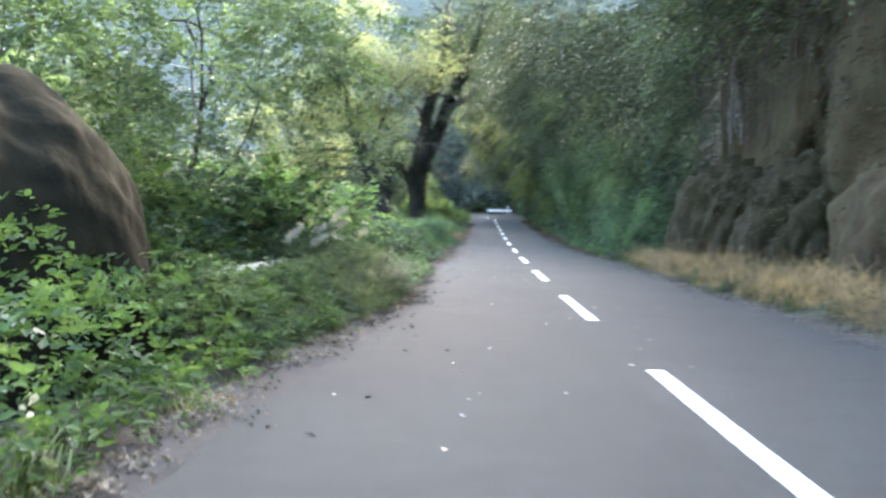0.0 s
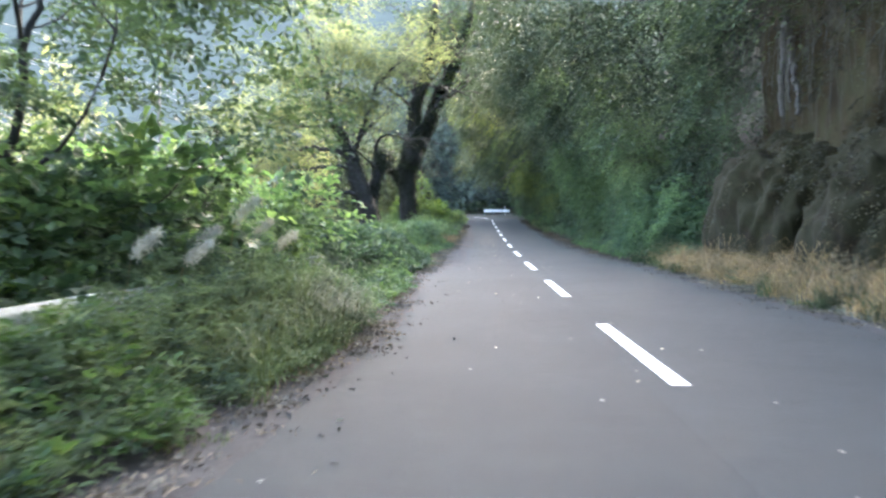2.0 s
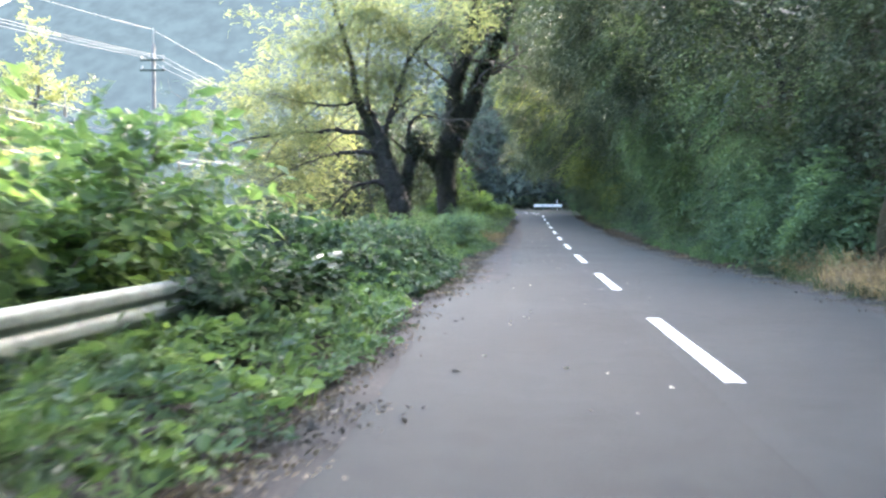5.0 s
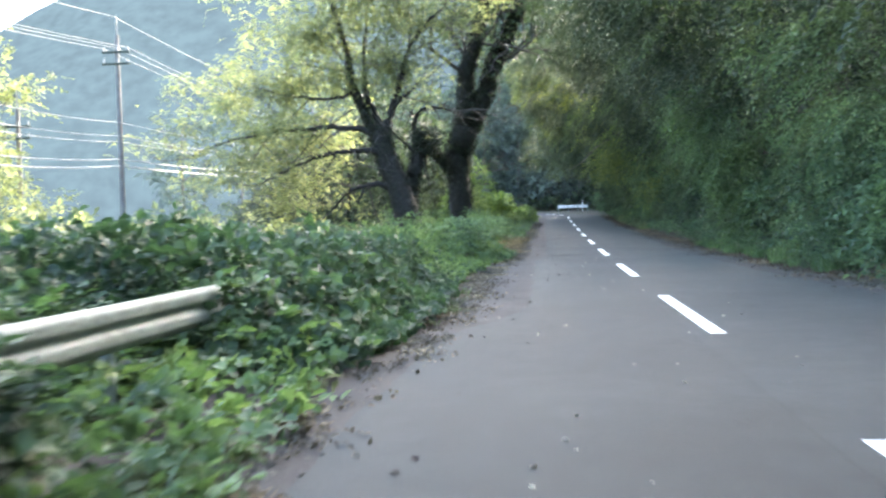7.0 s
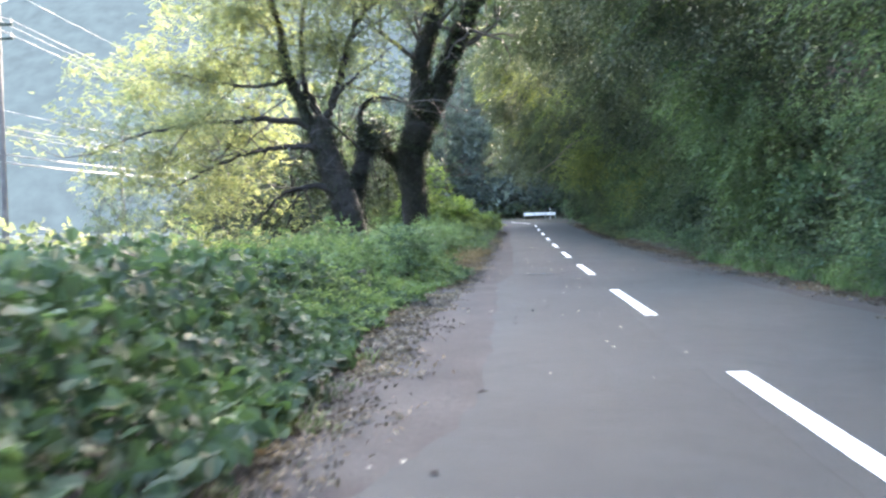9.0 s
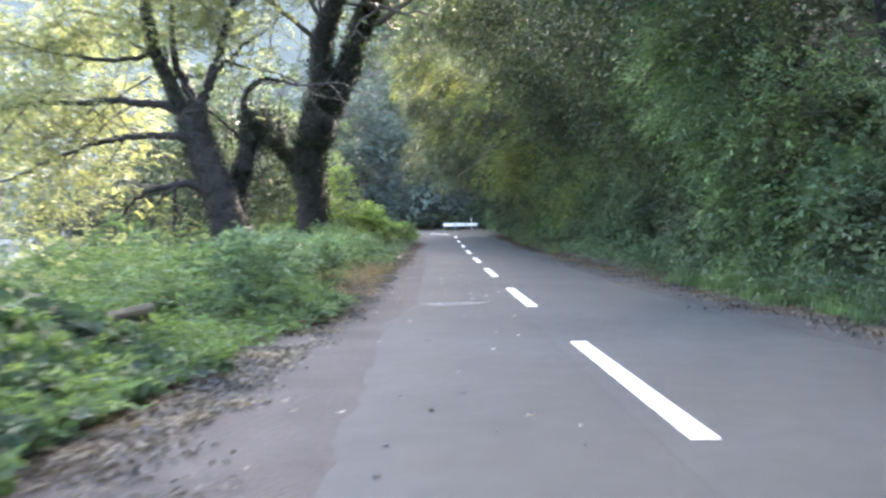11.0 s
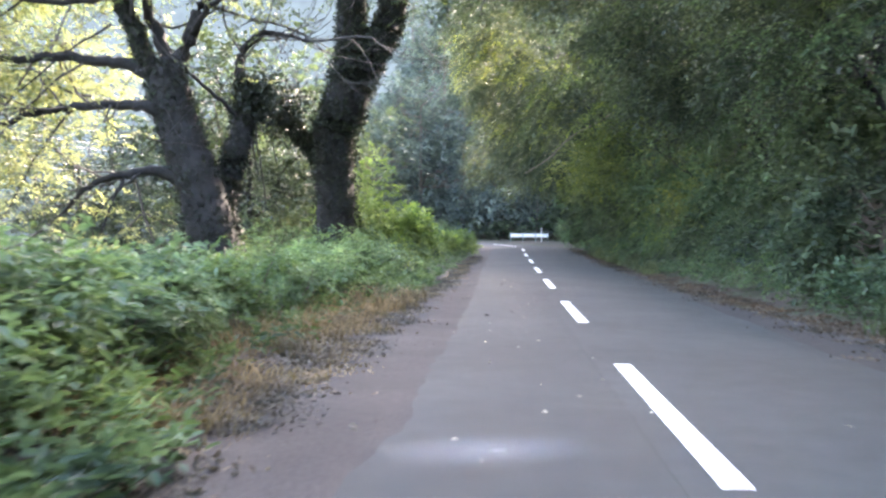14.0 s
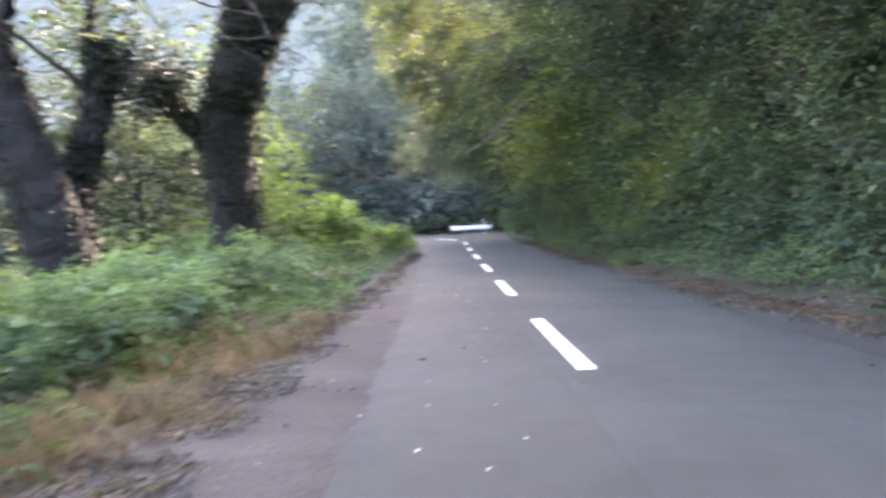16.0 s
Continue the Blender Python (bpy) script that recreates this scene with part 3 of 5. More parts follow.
def make_tree(name, label, material, height, radius, n, leaf, lean=(0, 0), trunk_r=0.2, clump=0.45, droop=0.4, low=0.3, bark=None):
    """A broad-leaved tree: tapered trunk, forked limbs and a crown of many clumps."""
    root = thing(name)
    tagged(root, label, "tree")
    top = np.array([lean[0], lean[1], height * 0.8])
    line = smooth_line([(0, 0, -0.6), (lean[0] * 0.15, lean[1] * 0.15, height * 0.25), (lean[0] * 0.5, lean[1] * 0.5, height * 0.55), top], 6, 0.05)
    t = Cloud()
    t.tube(line, np.linspace(trunk_r, trunk_r * 0.3, len(line)), 9)
    put("trunk", t.mesh("trunk", True), bark or BARK, root)
    b, tips = Cloud(), []
    for k in range(6):
        at = line[rng.integers(len(line) // 3, len(line))]
        a = rng.uniform(0, 2 * math.pi)
        grow(b, at, (math.cos(a), math.sin(a), rng.uniform(0.1, 0.8)), radius * rng.uniform(0.5, 0.8), trunk_r * 0.35, 2, tips)
    tagged(put("boughwork", b.mesh("boughwork", True), bark or BARK, root), kind="stuff")
    lobes = []
    for k in range(26):
        a, q = rng.uniform(0, 2 * math.pi), rng.uniform(0.15, 0.95) ** 0.7
        z = rng.uniform(low, 0.9)
        f = z / 0.8
        s = rng.uniform(0.14, 0.28) * (1.15 - 0.5 * abs(z - 0.55))
        lobes.append((lean[0] * f + q * radius * math.cos(a), lean[1] * f + q * radius * math.sin(a), height * z, s * radius, s * radius, s * radius * 0.62))
    p, d = shell_points(n // 9, lobes, 0.14, 0.25)
    t = np.array(tips)
    t = t[rng.integers(0, len(t), n // 40)] + rng.normal(scale=clump * 0.6, size=(n // 40, 3))
    e = unit(t - np.array([lean[0] * 0.5, lean[1] * 0.5, height * 0.5]))
    c = Cloud()
    c.sprays(np.concatenate([p, t]), np.concatenate([d, e]), leaf * 4.2, leaf, 8, droop, 0.5)
    put("crown", c.mesh("crown"), material, root)
    return root


def place(ob, x, y, turn=0.0, size=1.0, dz=0.0, group="", first=False, tilt=0.0):
    m = pose(x, y, float(land(x, y)) + dz, 0, tilt, turn)
    o = ob if first else copy_thing(ob, m)
    o.matrix_basis = m
    o.scale = (size, size, size * rng.uniform(0.9, 1.12))
    if group:
        o["group"] = group
    return o


def scatter(protos, spots, group, where=lambda x, y: True):
    """Sets each prototype once and its copies at the rest of the spots (x, y, size[, dz])."""
    used = set()
    for k, (x, y, s, *dz) in enumerate(q for q in spots if where(q[0], q[1])):
        q = k % len(protos)
        place(protos[q], x, y, rng.uniform(0, 360), s, dz[0] if dz else 0.0, group, q not in used)
        used.add(q)


def make_rock(name, label, x, y, z, rx, ry, rz, rough=0.25, seed=0.0, material=None, level=5, power=0.8, creeper=0):
    bm = bmesh.new()
    bmesh.ops.create_icosphere(bm, subdivisions=level, radius=1)
    co = np.array([v.co[:] for v in bm.verts])
    q = co * np.array([rx, ry, rz]) / (rx * ry * rz) ** (1 / 3)
    co, ball = q, co
    s = 1 + rough * wave(co[:, 0] * 2 + seed, co[:, 1] * 2 + co[:, 2] * 1.7, 1.0, 4, seed) + 0.35 * rough * wave(co[:, 1] * 7, co[:, 2] * 3 + co[:, 0] * 6, 1.2, 3, seed + 1)
    a, b = co[:, 0] * 3.1 + co[:, 2] * 1.9 + seed, co[:, 1] * 3.3 - co[:, 2] * 1.2
    s = s - 0.28 * rough * np.abs(wave(a, b, 1.1, 4, seed + 2)) ** 0.7 + 0.07 * rough * wave(a * 3, b * 3 + co[:, 2] * 3, 1.5, 3, seed)
    co = np.sign(ball) * np.abs(ball) ** power * s[:, None] * [rx, ry, rz]
    for v, q in zip(bm.verts, co):
        v.co = q
    me = bpy.data.meshes.new(name)
    bm.to_mesh(me)
    bm.free()
    for p in me.polygons:
        p.use_smooth = True
    ob = put(name, me, material or ROCK)
    ob.matrix_basis = pose(x, y, z, 0, 0, 0)
    if creeper:
        p = co[rng.integers(0, len(co), creeper)]
        p = p[wave(p[:, 1], p[:, 2] * 1.2, 1.1, 3, seed) + 0.35 * p[:, 2] / rz + 0.2 * rng.normal(size=len(p)) > 0.25]
        d = unit(p / [rx, ry, rz])
        put("creeper", Cloud().sprays(p, d + [0, 0, -0.5], 0.4, 0.12, 6, 0.9, 0.45, 0.0).mesh("creeper"), LEAF_BROWN, ob, "thin brown creepers on the rock")
    return tagged(ob, label, "rock")


# ---- left verge: plants along the edge ----


def verge_height(x, y):
    d = np.clip(-np.interp(y, [-10, 2, 6, 9, 16, 22, 26, 30, 34, 38, 46, 47.5, 50, 53, 62, 66], [4.05, 3.95, 3.8, 3.45, 3.2, 3.35, 3.65, 3.45, 3.35, 3.7, 3.6, 3.15, 3.2, 3.9, 3.9, 3.3]) - (x - centre(y)) + 0.22 * wave(1, y, 0.9) + 0.12 * wave(2, y, 2.6, 2), 0, None)
    full = np.interp(y, [-10, 3, 5, 8, 10.0, 11.2, 15.0, 16.2, 20, 23, 26.9, 28.0, 35, 37.5, 41, 43.4, 44.4, 46, 47.2, 56, 64, 70, 76, 84, 110], [0.8, 0.85, 0.84, 0.66, 0.68, 0.98, 0.9, 0.36, 0.32, 0.25, 0.25, 1.1, 1.1, 0.95, 0.75, 0.5, 0.2, 0.22, 0.9, 0.95, 0.85, 0.95, 1.2, 1.4, 1.5])
    full = full * (1 + np.interp(y, [-10, 26, 28, 36, 38, 43, 44.5, 46, 48], [0.9, 0.9, 0.1, 0.0, 0.0, 0.0, 1.2, 1.2, 0.1]) * ramp01(-5.1 - x, 0, 0.9))
    full = full * (1 - 0.35 * ramp01(-6.2 - x, 0, 1.2) * ramp01(y, 59, 63) * (1 - ramp01(y, 73, 77)))
    reach = np.interp(y, [-10, 10, 26, 28, 36, 43, 46, 50, 66, 80], [0.7, 0.8, 0.8, 1.5, 1.7, 1.6, 1.1, 1.4, 2.4, 2.9])
    return full * (0.15 + 0.85 * ramp01(d, 0, reach)) * (1 + (0.3 + 0.2 * ramp01(y, 26, 30)) * wave(x, y, 1.1, 3) + 0.3 * wave(x, y, 3.3, 2, 4.0)) * (d > 0)


def thicket(name, label, n, ylo, yhi, xlo, xhi, leaf, material, fine=True, bias=(0.45, -0.25, 0.9), depth=0.2, scale=1.0, width=0.75, category="undergrowth", pick=None, hfun=verge_height, spread=0.5, shoots=5):
    y = rng.uniform(ylo, yhi, n)
    x = rng.uniform(xlo, xhi, n) + centre(y)
    h = hfun(x, y) * scale
    keep = road_z(y) + h > land(x, y) + 0.05
    if pick is not None:
        keep &= pick(x, y)
    x, y, h = x[keep], y[keep], h[keep]
    e = np.minimum(rng.exponential(depth, len(x)), 1)
    low, high = land(x, y), road_z(y) + h
    z = high - (high - low) * e * np.minimum(1, 1 + 0 * h)
    p = np.stack([x, y, z + 0.02], 1)
    if shoots:
        c = Cloud().sprays(p[::shoots], np.asarray(bias) * [1, 1, 0.3], leaf * 2.6, leaf, shoots, 0.35, width, 0.45, fine, 0.3, 0.25)
    else:
        c = Cloud().leaves(p, leaf, bias=bias, spread=spread, width=width, fine=fine)
    ob = put(name, c.mesh(name), material)
    return tagged(ob, label, category, kind="stuff")


thicket("broadleaf_weeds", "broad green leaves of low weeds beside the asphalt", 27000, -5, 8.5, -7.5, -3.3, 0.085, LEAF_WEED, width=0.62, depth=0.28)
thicket("ground_cover", "small creeping leaves on the bare earth", 8000, -5, 36, -7, -3.7, 0.07, LEAF_WEED, False, width=0.6, hfun=lambda x, y: 0.06 + 0.1 * np.abs(wave(x, y, 1.7, 2)), depth=0.4)
thicket("white_flowers", "small white flower heads among the weeds", 520, -2.2, 1.6, -5.2, -3.9, 0.05, PLUME, width=0.9, depth=0.03, shoots=0, pick=lambda x, y: wave(x, y, 2.2, 2, 3.0) > 0.05)
thicket("mugwort", "grey-green feathery weeds in front of the guard rail", 28000, 5, 15.6, -5.4, -3.3, 0.085, LEAF_MUGWORT, width=0.26, depth=0.3)
thicket("fern_patch", "bluish green feathery ferns along the roadside", 9000, 13, 24, -6.5, -3.3, 0.1, LEAF_FERN, width=0.28)
thicket("broadleaf_weeds", "fresh yellow-green weeds below the guard rail", 5400, 15.5, 28, -5.6, -3.3, 0.1, LEAF_FRESH, width=0.8, depth=0.18)
thicket("kudzu_cover", "dense creeping vine with broad drooping leaves", 27000, 27.0, 43.8, -8.5, -3.3, 0.13, LEAF_KUDZU, bias=(0.3, -0.45, 0.9), spread=0.6, width=0.8, depth=0.26, shoots=0)
thicket("kudzu_cover", "dense creeping vine over the roadside bank", 20000, 4, 30, -10, -5.1, 0.13, LEAF_KUDZU, bias=(0.5, -0.3, 0.8), width=0.8)
thicket("broadleaf_weeds", "low green weeds growing through dead leaves", 9000, 37.5, 47, -7.0, -3.3, 0.09, LEAF_NETTLE, width=0.4, depth=0.3)
thicket("broadleaf_weeds", "fresh green weeds spilling over the road edge", 5000, 46.4, 51.5, -4.9, -3.1, 0.1, LEAF_FERN, width=0.45, depth=0.3)
thicket("nettle_weeds", "soft green leafy weeds on the verge", 24000, 43.5, 74, -10, -3.2, 0.12, LEAF_NETTLE, width=0.42, depth=0.35)
thicket("bank_plants", "leafy green plants on the bank below the trees", 34000, 64, 118, -13, -2.9, 0.11, LEAF_FERN, width=0.5, fine=False, depth=0.14)
thicket("bank_plants", "sunlit grass and weeds on the open slope", 26000, 20, 110, -24, -9, 0.2, LEAF_NETTLE, width=0.5, fine=False, depth=0.2, hfun=lambda x, y: 0.4 + 0.5 * np.abs(wave(x, y, 0.5)) + land(x, y) - road_z(y))


def right_height(x, y):
    return 0.08 + 0.55 * ramp01(x, 3.6, 5.6) * (1 + 0.4 * wave(x, y, 1.3, 3)) + 0.5 * np.clip(x - 5.2, 0, 2)


thicket("fern_patch", "low bluish green ferns along the right verge", 15000, 36, 118, 4.35, 6.4, 0.13, LEAF_FERN, False, (-0.6, -0.3, 0.8), width=0.5, hfun=right_height)
thicket("fern_patch", "low green weeds among brown leaves", 4500, 44, 118, 4.2, 5.4, 0.1, LEAF_OLIVE, False, (-0.6, -0.3, 0.8), width=0.5, hfun=right_height)

thicket("forest_canopy", "haze-tinted woods on the far hillside, painted darker as shade", 15000, 138, 225, -34, 46, 0.6, LEAF_HAZED_DIM, False, (-0.1, -0.8, 0.7), 0.3, width=0.7, hfun=lambda x, y: land(x, y) - road_z(y) + 1.5 + 2.0 * np.abs(wave(x, y, 0.35, 2)), category="woods")
thicket("forest_canopy", "dense woods on the crest of the far hillside", 14000, 178, 232, -34, 46, 1.1, LEAF_HAZED, False, (-0.1, -0.8, 0.7), 0.3, width=0.8, hfun=lambda x, y: land(x, y) - road_z(y) + 2.0 + 2.0 * np.abs(wave(x, y, 0.35, 2)), category="woods")
thicket("forest_canopy", "dense dark woods on the upper slope", 11000, 20, 150, 15, 70, 0.7, LEAF_DARK, False, (-0.8, -0.5, 0.6), 0.35, width=0.7, hfun=lambda x, y: land(x, y) - road_z(y) + 1.2 + 2.0 * np.abs(wave(x, y, 0.4, 2)), category="woods")
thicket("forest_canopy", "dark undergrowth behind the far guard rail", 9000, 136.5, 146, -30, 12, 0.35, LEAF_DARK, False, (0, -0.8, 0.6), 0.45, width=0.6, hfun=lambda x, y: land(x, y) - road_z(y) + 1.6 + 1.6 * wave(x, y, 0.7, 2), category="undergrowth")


def curtain(name, label, n, ylo, yhi, zlo, zhi, x0, lean, leaf, material, patch, width=0.55, swell=1.9):
    """A hanging sheet of leaves over the steep slope, in swelling lumps with gaps."""
    y, h = rng.uniform(ylo, yhi, n), zlo + (zhi - zlo) * rng.uniform(0, 1, n) ** 1.15
    lump = wave(y, h * 1.3, 0.32, 3, patch)
    keep = wave(y, h, 0.8, 3, patch * 3.1) > -0.12 + 0.08 * rng.normal(size=n)
    x = x0 + lean * h - swell * np.sign(lump) * np.abs(lump) ** 0.8 + rng.exponential(0.25, n)
    p = np.stack([x, y, road_z(y) + h], 1)[keep][::7]
    c = Cloud().sprays(p, (-0.8, -0.55, 0.1), leaf * 4.0, leaf, 8, 0.75, width, 0.1)
    return tagged(put(name, c.mesh(name), material), label, "climbing plant", kind="stuff")


def boughs(name, label, spots, leaf, material, density=26, droop=0.8, width=0.5, face=(-0.6, -0.45, 0.55), category="climbing plant"):
    """Overhanging tufts (x, y, z, r), each a leafy dome with a bare, shaded underside."""
    spots = np.asarray(spots, float)
    n = np.maximum((density * spots[:, 3] ** 2).astype(int), 6)
    c = np.repeat(spots, n, 0)
    d = unit(rng.normal(size=(len(c), 3)) + np.asarray(face))
    d[:, 2] = np.where(d[:, 2] < -0.25, -d[:, 2], d[:, 2])
    r = c[:, 3] * (1 - np.abs(rng.normal(scale=0.12, size=len(c))))
    r = r * (1 + 0.3 * wave(d[:, 0] * 4 + c[:, 0], d[:, 1] * 4 + d[:, 2] * 3 + c[:, 1], 1.0, 3))
    p = c[:, :3] + d * r[:, None] * [1, 1, 0.75]
    m = Cloud().sprays(p, d + [0, 0, -0.15], leaf * 4.0, leaf, 8, droop, width, 0.1).mesh(name)
    return tagged(put(name, m, material), label, category, kind="stuff")


def hollow(y, h):
    """The gaps in the greenery, roofed over by the canopy."""
    return notch(y) * ramp01(h, 0.9, 2.2) * (1 - 0.9 * ramp01(h, 5.5, 8))


def overhang(y, h):
    """How far out the greenery of the slope hangs at a height over the road."""
    x = 5.3 - 0.3 * h - 0.35 * np.clip(h - 4, 0, None) - ramp01(y, 84, 108) * np.clip(1.1 * (h - 3), 0, 3.6)
    bulge = 0.7 * np.exp(-(((y - 42.5) / 2.2) ** 2)) * (1 - ramp01(h, 2.2, 3.8)) + 1.1 * np.exp(-(((y - 52.3) / 2.4) ** 2)) * (1 - ramp01(h, 4.2, 6.0))
    return np.maximum(x, -5.0) + centre(y) * 0.5 + 4.2 * hollow(y, h) - bulge


def slope_spots(n, ylo, yhi, hlo, hhi, patch, r0=0.45, r1=1.2, share=0.0):
    """Tufts over the slope in drifts of one kind, larger and fewer higher up."""
    y, h = rng.uniform(ylo, yhi, n), hlo + (hhi - hlo) * rng.uniform(0, 1, n) ** 1.1
    keep = wave(y * 0.8, h * 1.5, 0.33, 3, patch) + 0.14 * rng.normal(size=n) > share
    keep &= rng.uniform(size=n) > 0.85 * hollow(y, h)
    y, h = y[keep], h[keep]
    r = rng.uniform(r0, r1, len(y)) * np.interp(h, [0, 3, 8], [0.6, 0.9, 1.15])
    x = overhang(y, h) + r * 0.75 + rng.exponential(0.35, len(y)) - 0.7 * wave(y, h * 1.4, 0.5, 2, 4.4)
    return np.stack([np.maximum(x, np.where(h < 3.2, 4.4, -6)), y, road_z(y) + h, r], 1)


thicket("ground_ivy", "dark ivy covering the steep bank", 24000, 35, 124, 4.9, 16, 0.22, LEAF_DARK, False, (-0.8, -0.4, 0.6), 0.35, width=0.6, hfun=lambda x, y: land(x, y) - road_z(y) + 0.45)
thicket("ground_ivy", "brown withered creepers at the foot of the rocks", 9000, 0, 38, 6.4, 9.5, 0.13, LEAF_BROWN, False, (-0.7, -0.4, 0.6), 0.35, width=0.4, hfun=lambda x, y: land(x, y) - road_z(y) + 0.5)
far = rng.uniform([-36, 139, 0, 1.3], [34, 190, 1, 3.0], (300, 4))
far[:, 2] = land(far[:, 0], far[:, 1]) + 1.0 + 3.0 * far[:, 2]
boughs("forest_canopy", "rounded haze-tinted tree tops on the far hillside", far, 0.42, LEAF_HAZED, 7, 0.5, 0.6, (-0.2, -0.6, 0.6), "woods")
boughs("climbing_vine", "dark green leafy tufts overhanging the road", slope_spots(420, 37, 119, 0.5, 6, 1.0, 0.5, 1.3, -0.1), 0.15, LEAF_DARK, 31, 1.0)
boughs("climbing_vine", "leafy tufts high on the slope, painted shade-dark", slope_spots(680, 37, 119, 4.5, 14, 1.6, 0.6, 1.6, -0.25), 0.19, LEAF_SHADE, 17, 1.0)
boughs("climbing_vine", "dark leafy growth at the end of the rock face", [(rng.uniform(6.4, 7.6), rng.uniform(33.2, 38.5), rng.uniform(2.5, 9.5), rng.uniform(0.5, 1.1)) for k in range(70)], 0.14, LEAF_DARK, 30, 1.0)
boughs("climbing_vine", "lush green bushy growth standing out from the slope", slope_spots(100, 49.6, 55.4, 0.3, 4.8, 13.1, 0.4, 0.9, -0.8), 0.15, LEAF_NETTLE, 34, 1.0)
boughs("climbing_vine", "bluish green ferny bush bulging towards the road", slope_spots(60, 39.5, 45.3, 0.2, 3.2, 15.1, 0.35, 0.8, -0.8), 0.13, LEAF_FERN, 36, 1.0, width=0.4)
boughs("climbing_vine", "pale ferny growth low on the slope", slope_spots(190, 38, 68, 0.2, 4.0, 11.3, 0.35, 0.8, -0.1), 0.12, LEAF_MUGWORT, 32, 1.0, width=0.35)
boughs("climbing_vine", "mid green leafy tufts hanging down the slope", slope_spots(440, 37, 119, 0.4, 8.5, 2.2, 0.5, 1.4, 0.05), 0.15, LEAF_MID, 30, 1.0)
boughs("climbing_vine", "olive grey hanging tufts on the slope", slope_spots(430, 50, 119, 0.5, 12, 3.7, 0.5, 1.4, 0.05), 0.145, LEAF_OLIVE, 30, 1.1)
boughs("climbing_vine", "bluish green ferny tufts on the slope", slope_spots(560, 37, 86, 0.2, 5.5, 5.1, 0.4, 1.0, -0.25), 0.125, LEAF_FERN, 32, 1.0, width=0.38)
boughs("climbing_vine", "pale glossy leaf clusters in front of dark gaps", slope_spots(110, 38, 100, 1.5, 8, 14.4, 0.25, 0.5), 0.16, LEAF_KUDZU)
boughs("climbing_vine", "yellow autumn leaves hanging over the road", slope_spots(95, 90, 117, 7.5, 15, 6.3, 0.4, 1.0), 0.19, SHADE_GOLD, 24)
boughs("climbing_vine", "yellow-green leaves among the dark greenery", slope_spots(90, 80, 95, 1.2, 8.5, 7.7, 0.35, 0.8, -0.1), 0.16, LEAF_GOLD)
boughs("climbing_vine", "light green ferny growth at the foot of the slope", slope_spots(120, 78.5, 108, 0.2, 3.0, 8.8, 0.4, 0.8, -0.2), 0.14, LEAF_GOLD, width=0.35)
boughs("climbing_vine", "olive green canopy arching over the far bend", [(rng.uniform(-3.6, 3.5), rng.uniform(108, 122), rng.uniform(5.4, 9.5), rng.uniform(0.7, 1.4)) for k in range(50)], 0.22, LEAF_OLIVE, 20)
curtain("climbing_vine", "brown and olive creepers over the rock face", 12000, 3, 37, 2.4, 12, 6.5, 0.06, 0.16, LEAF_BROWN, 7.4, 0.35, 0.7)
curtain("climbing_vine", "dull green leaves over the upper rock", 6000, 10, 38, 7.5, 13, 6.2, 0.0, 0.17, LEAF_MID, 12.1)
curtain("climbing_vine", "dark leaves hanging from the rock ledge", 6000, 3, 38, 7.5, 13, 6.4, -0.06, 0.18, LEAF_DARK, 8.4)
curtain("climbing_vine", "tall dark greenery beside the rock face", 9000, 36, 45, 3, 13, 6.4, 0.08, 0.16, LEAF_DARK, 9.7)


def grass_tuft(name, label, n, ylo, yhi, xlo, xhi, height, material, lean=0.7, way=None, width=0.008, clump=0.12, edge=None):
    k = max(1, n // 40)
    cy, cx = rng.uniform(ylo, yhi, k), rng.uniform(xlo, xhi, k)
    if edge:
        cx = cx + np.interp(cy, *edge)
    y = np.repeat(cy, 40) + np.clip(rng.normal(scale=clump, size=k * 40), -1.7 * clump, 1.7 * clump)
    x = np.repeat(cx, 40) + np.clip(rng.normal(scale=clump, size=k * 40), -1.7 * clump, 1.7 * clump)
    bare = wave(cx * 1.3, cy, 0.9, 3, 9.0)
    h = np.repeat(height * rng.uniform(0.35, 1.3, k) * np.clip(0.75 + 0.7 * bare, 0.15, 1.25), 40)
    base = np.stack([x, y, land(x, y)], 1)
    c = Cloud().blades(base, h, lean, width, way)
    ob = put(name, c.mesh(name), material)
    return tagged(ob, label, "grass", kind="stuff")


grass_tuft("grass_strip", "yellow-green grass between the road and the slope", 4200, 40, 57, 4.0, 5.1, 0.4, LEAF_BUSH)
grass_tuft("grass_strip", "tall yellow-green grass at the foot of the slope", 5200, 79, 104, 4.1, 5.2, 0.6, LEAF_OLIVE, width=0.014)
grass_tuft("tall_grass", "tall arching green grass at the road edge", 10500, 9.5, 14.2, -1.35, -0.4, 0.85, GRASS, 0.75, (0.12, -0.05, 0), 0.004, 0.25, VEG_EDGE)
grass_tuft("tall_grass", "low tufts of green grass at the road edge", 4000, -3, 36, -0.5, -0.05, 0.22, GRASS, 0.8, (0.6, 0, 0), edge=VEG_EDGE)
grass_tuft("tall_grass", "mixed green grass on the verge", 5000, 44, 75, -6.5, -4.5, 0.55, GRASS, 0.8, (0.6, -0.2, 0))
grass_tuft("dry_grass", "dry brown grass on the verge", 10500, 51, 67, -5.3, -3.2, 0.36, STRAW, 1.1, (0.3, -0.1, 0), 0.005, 0.22)
grass_tuft("dry_grass", "tawny dry grass along the foot of the rocks", 11000, 2, 38, 4.3, 7.0, 0.85, STRAW_PALE, 1.2, (-0.3, -0.1, 0), 0.0045, 0.2)
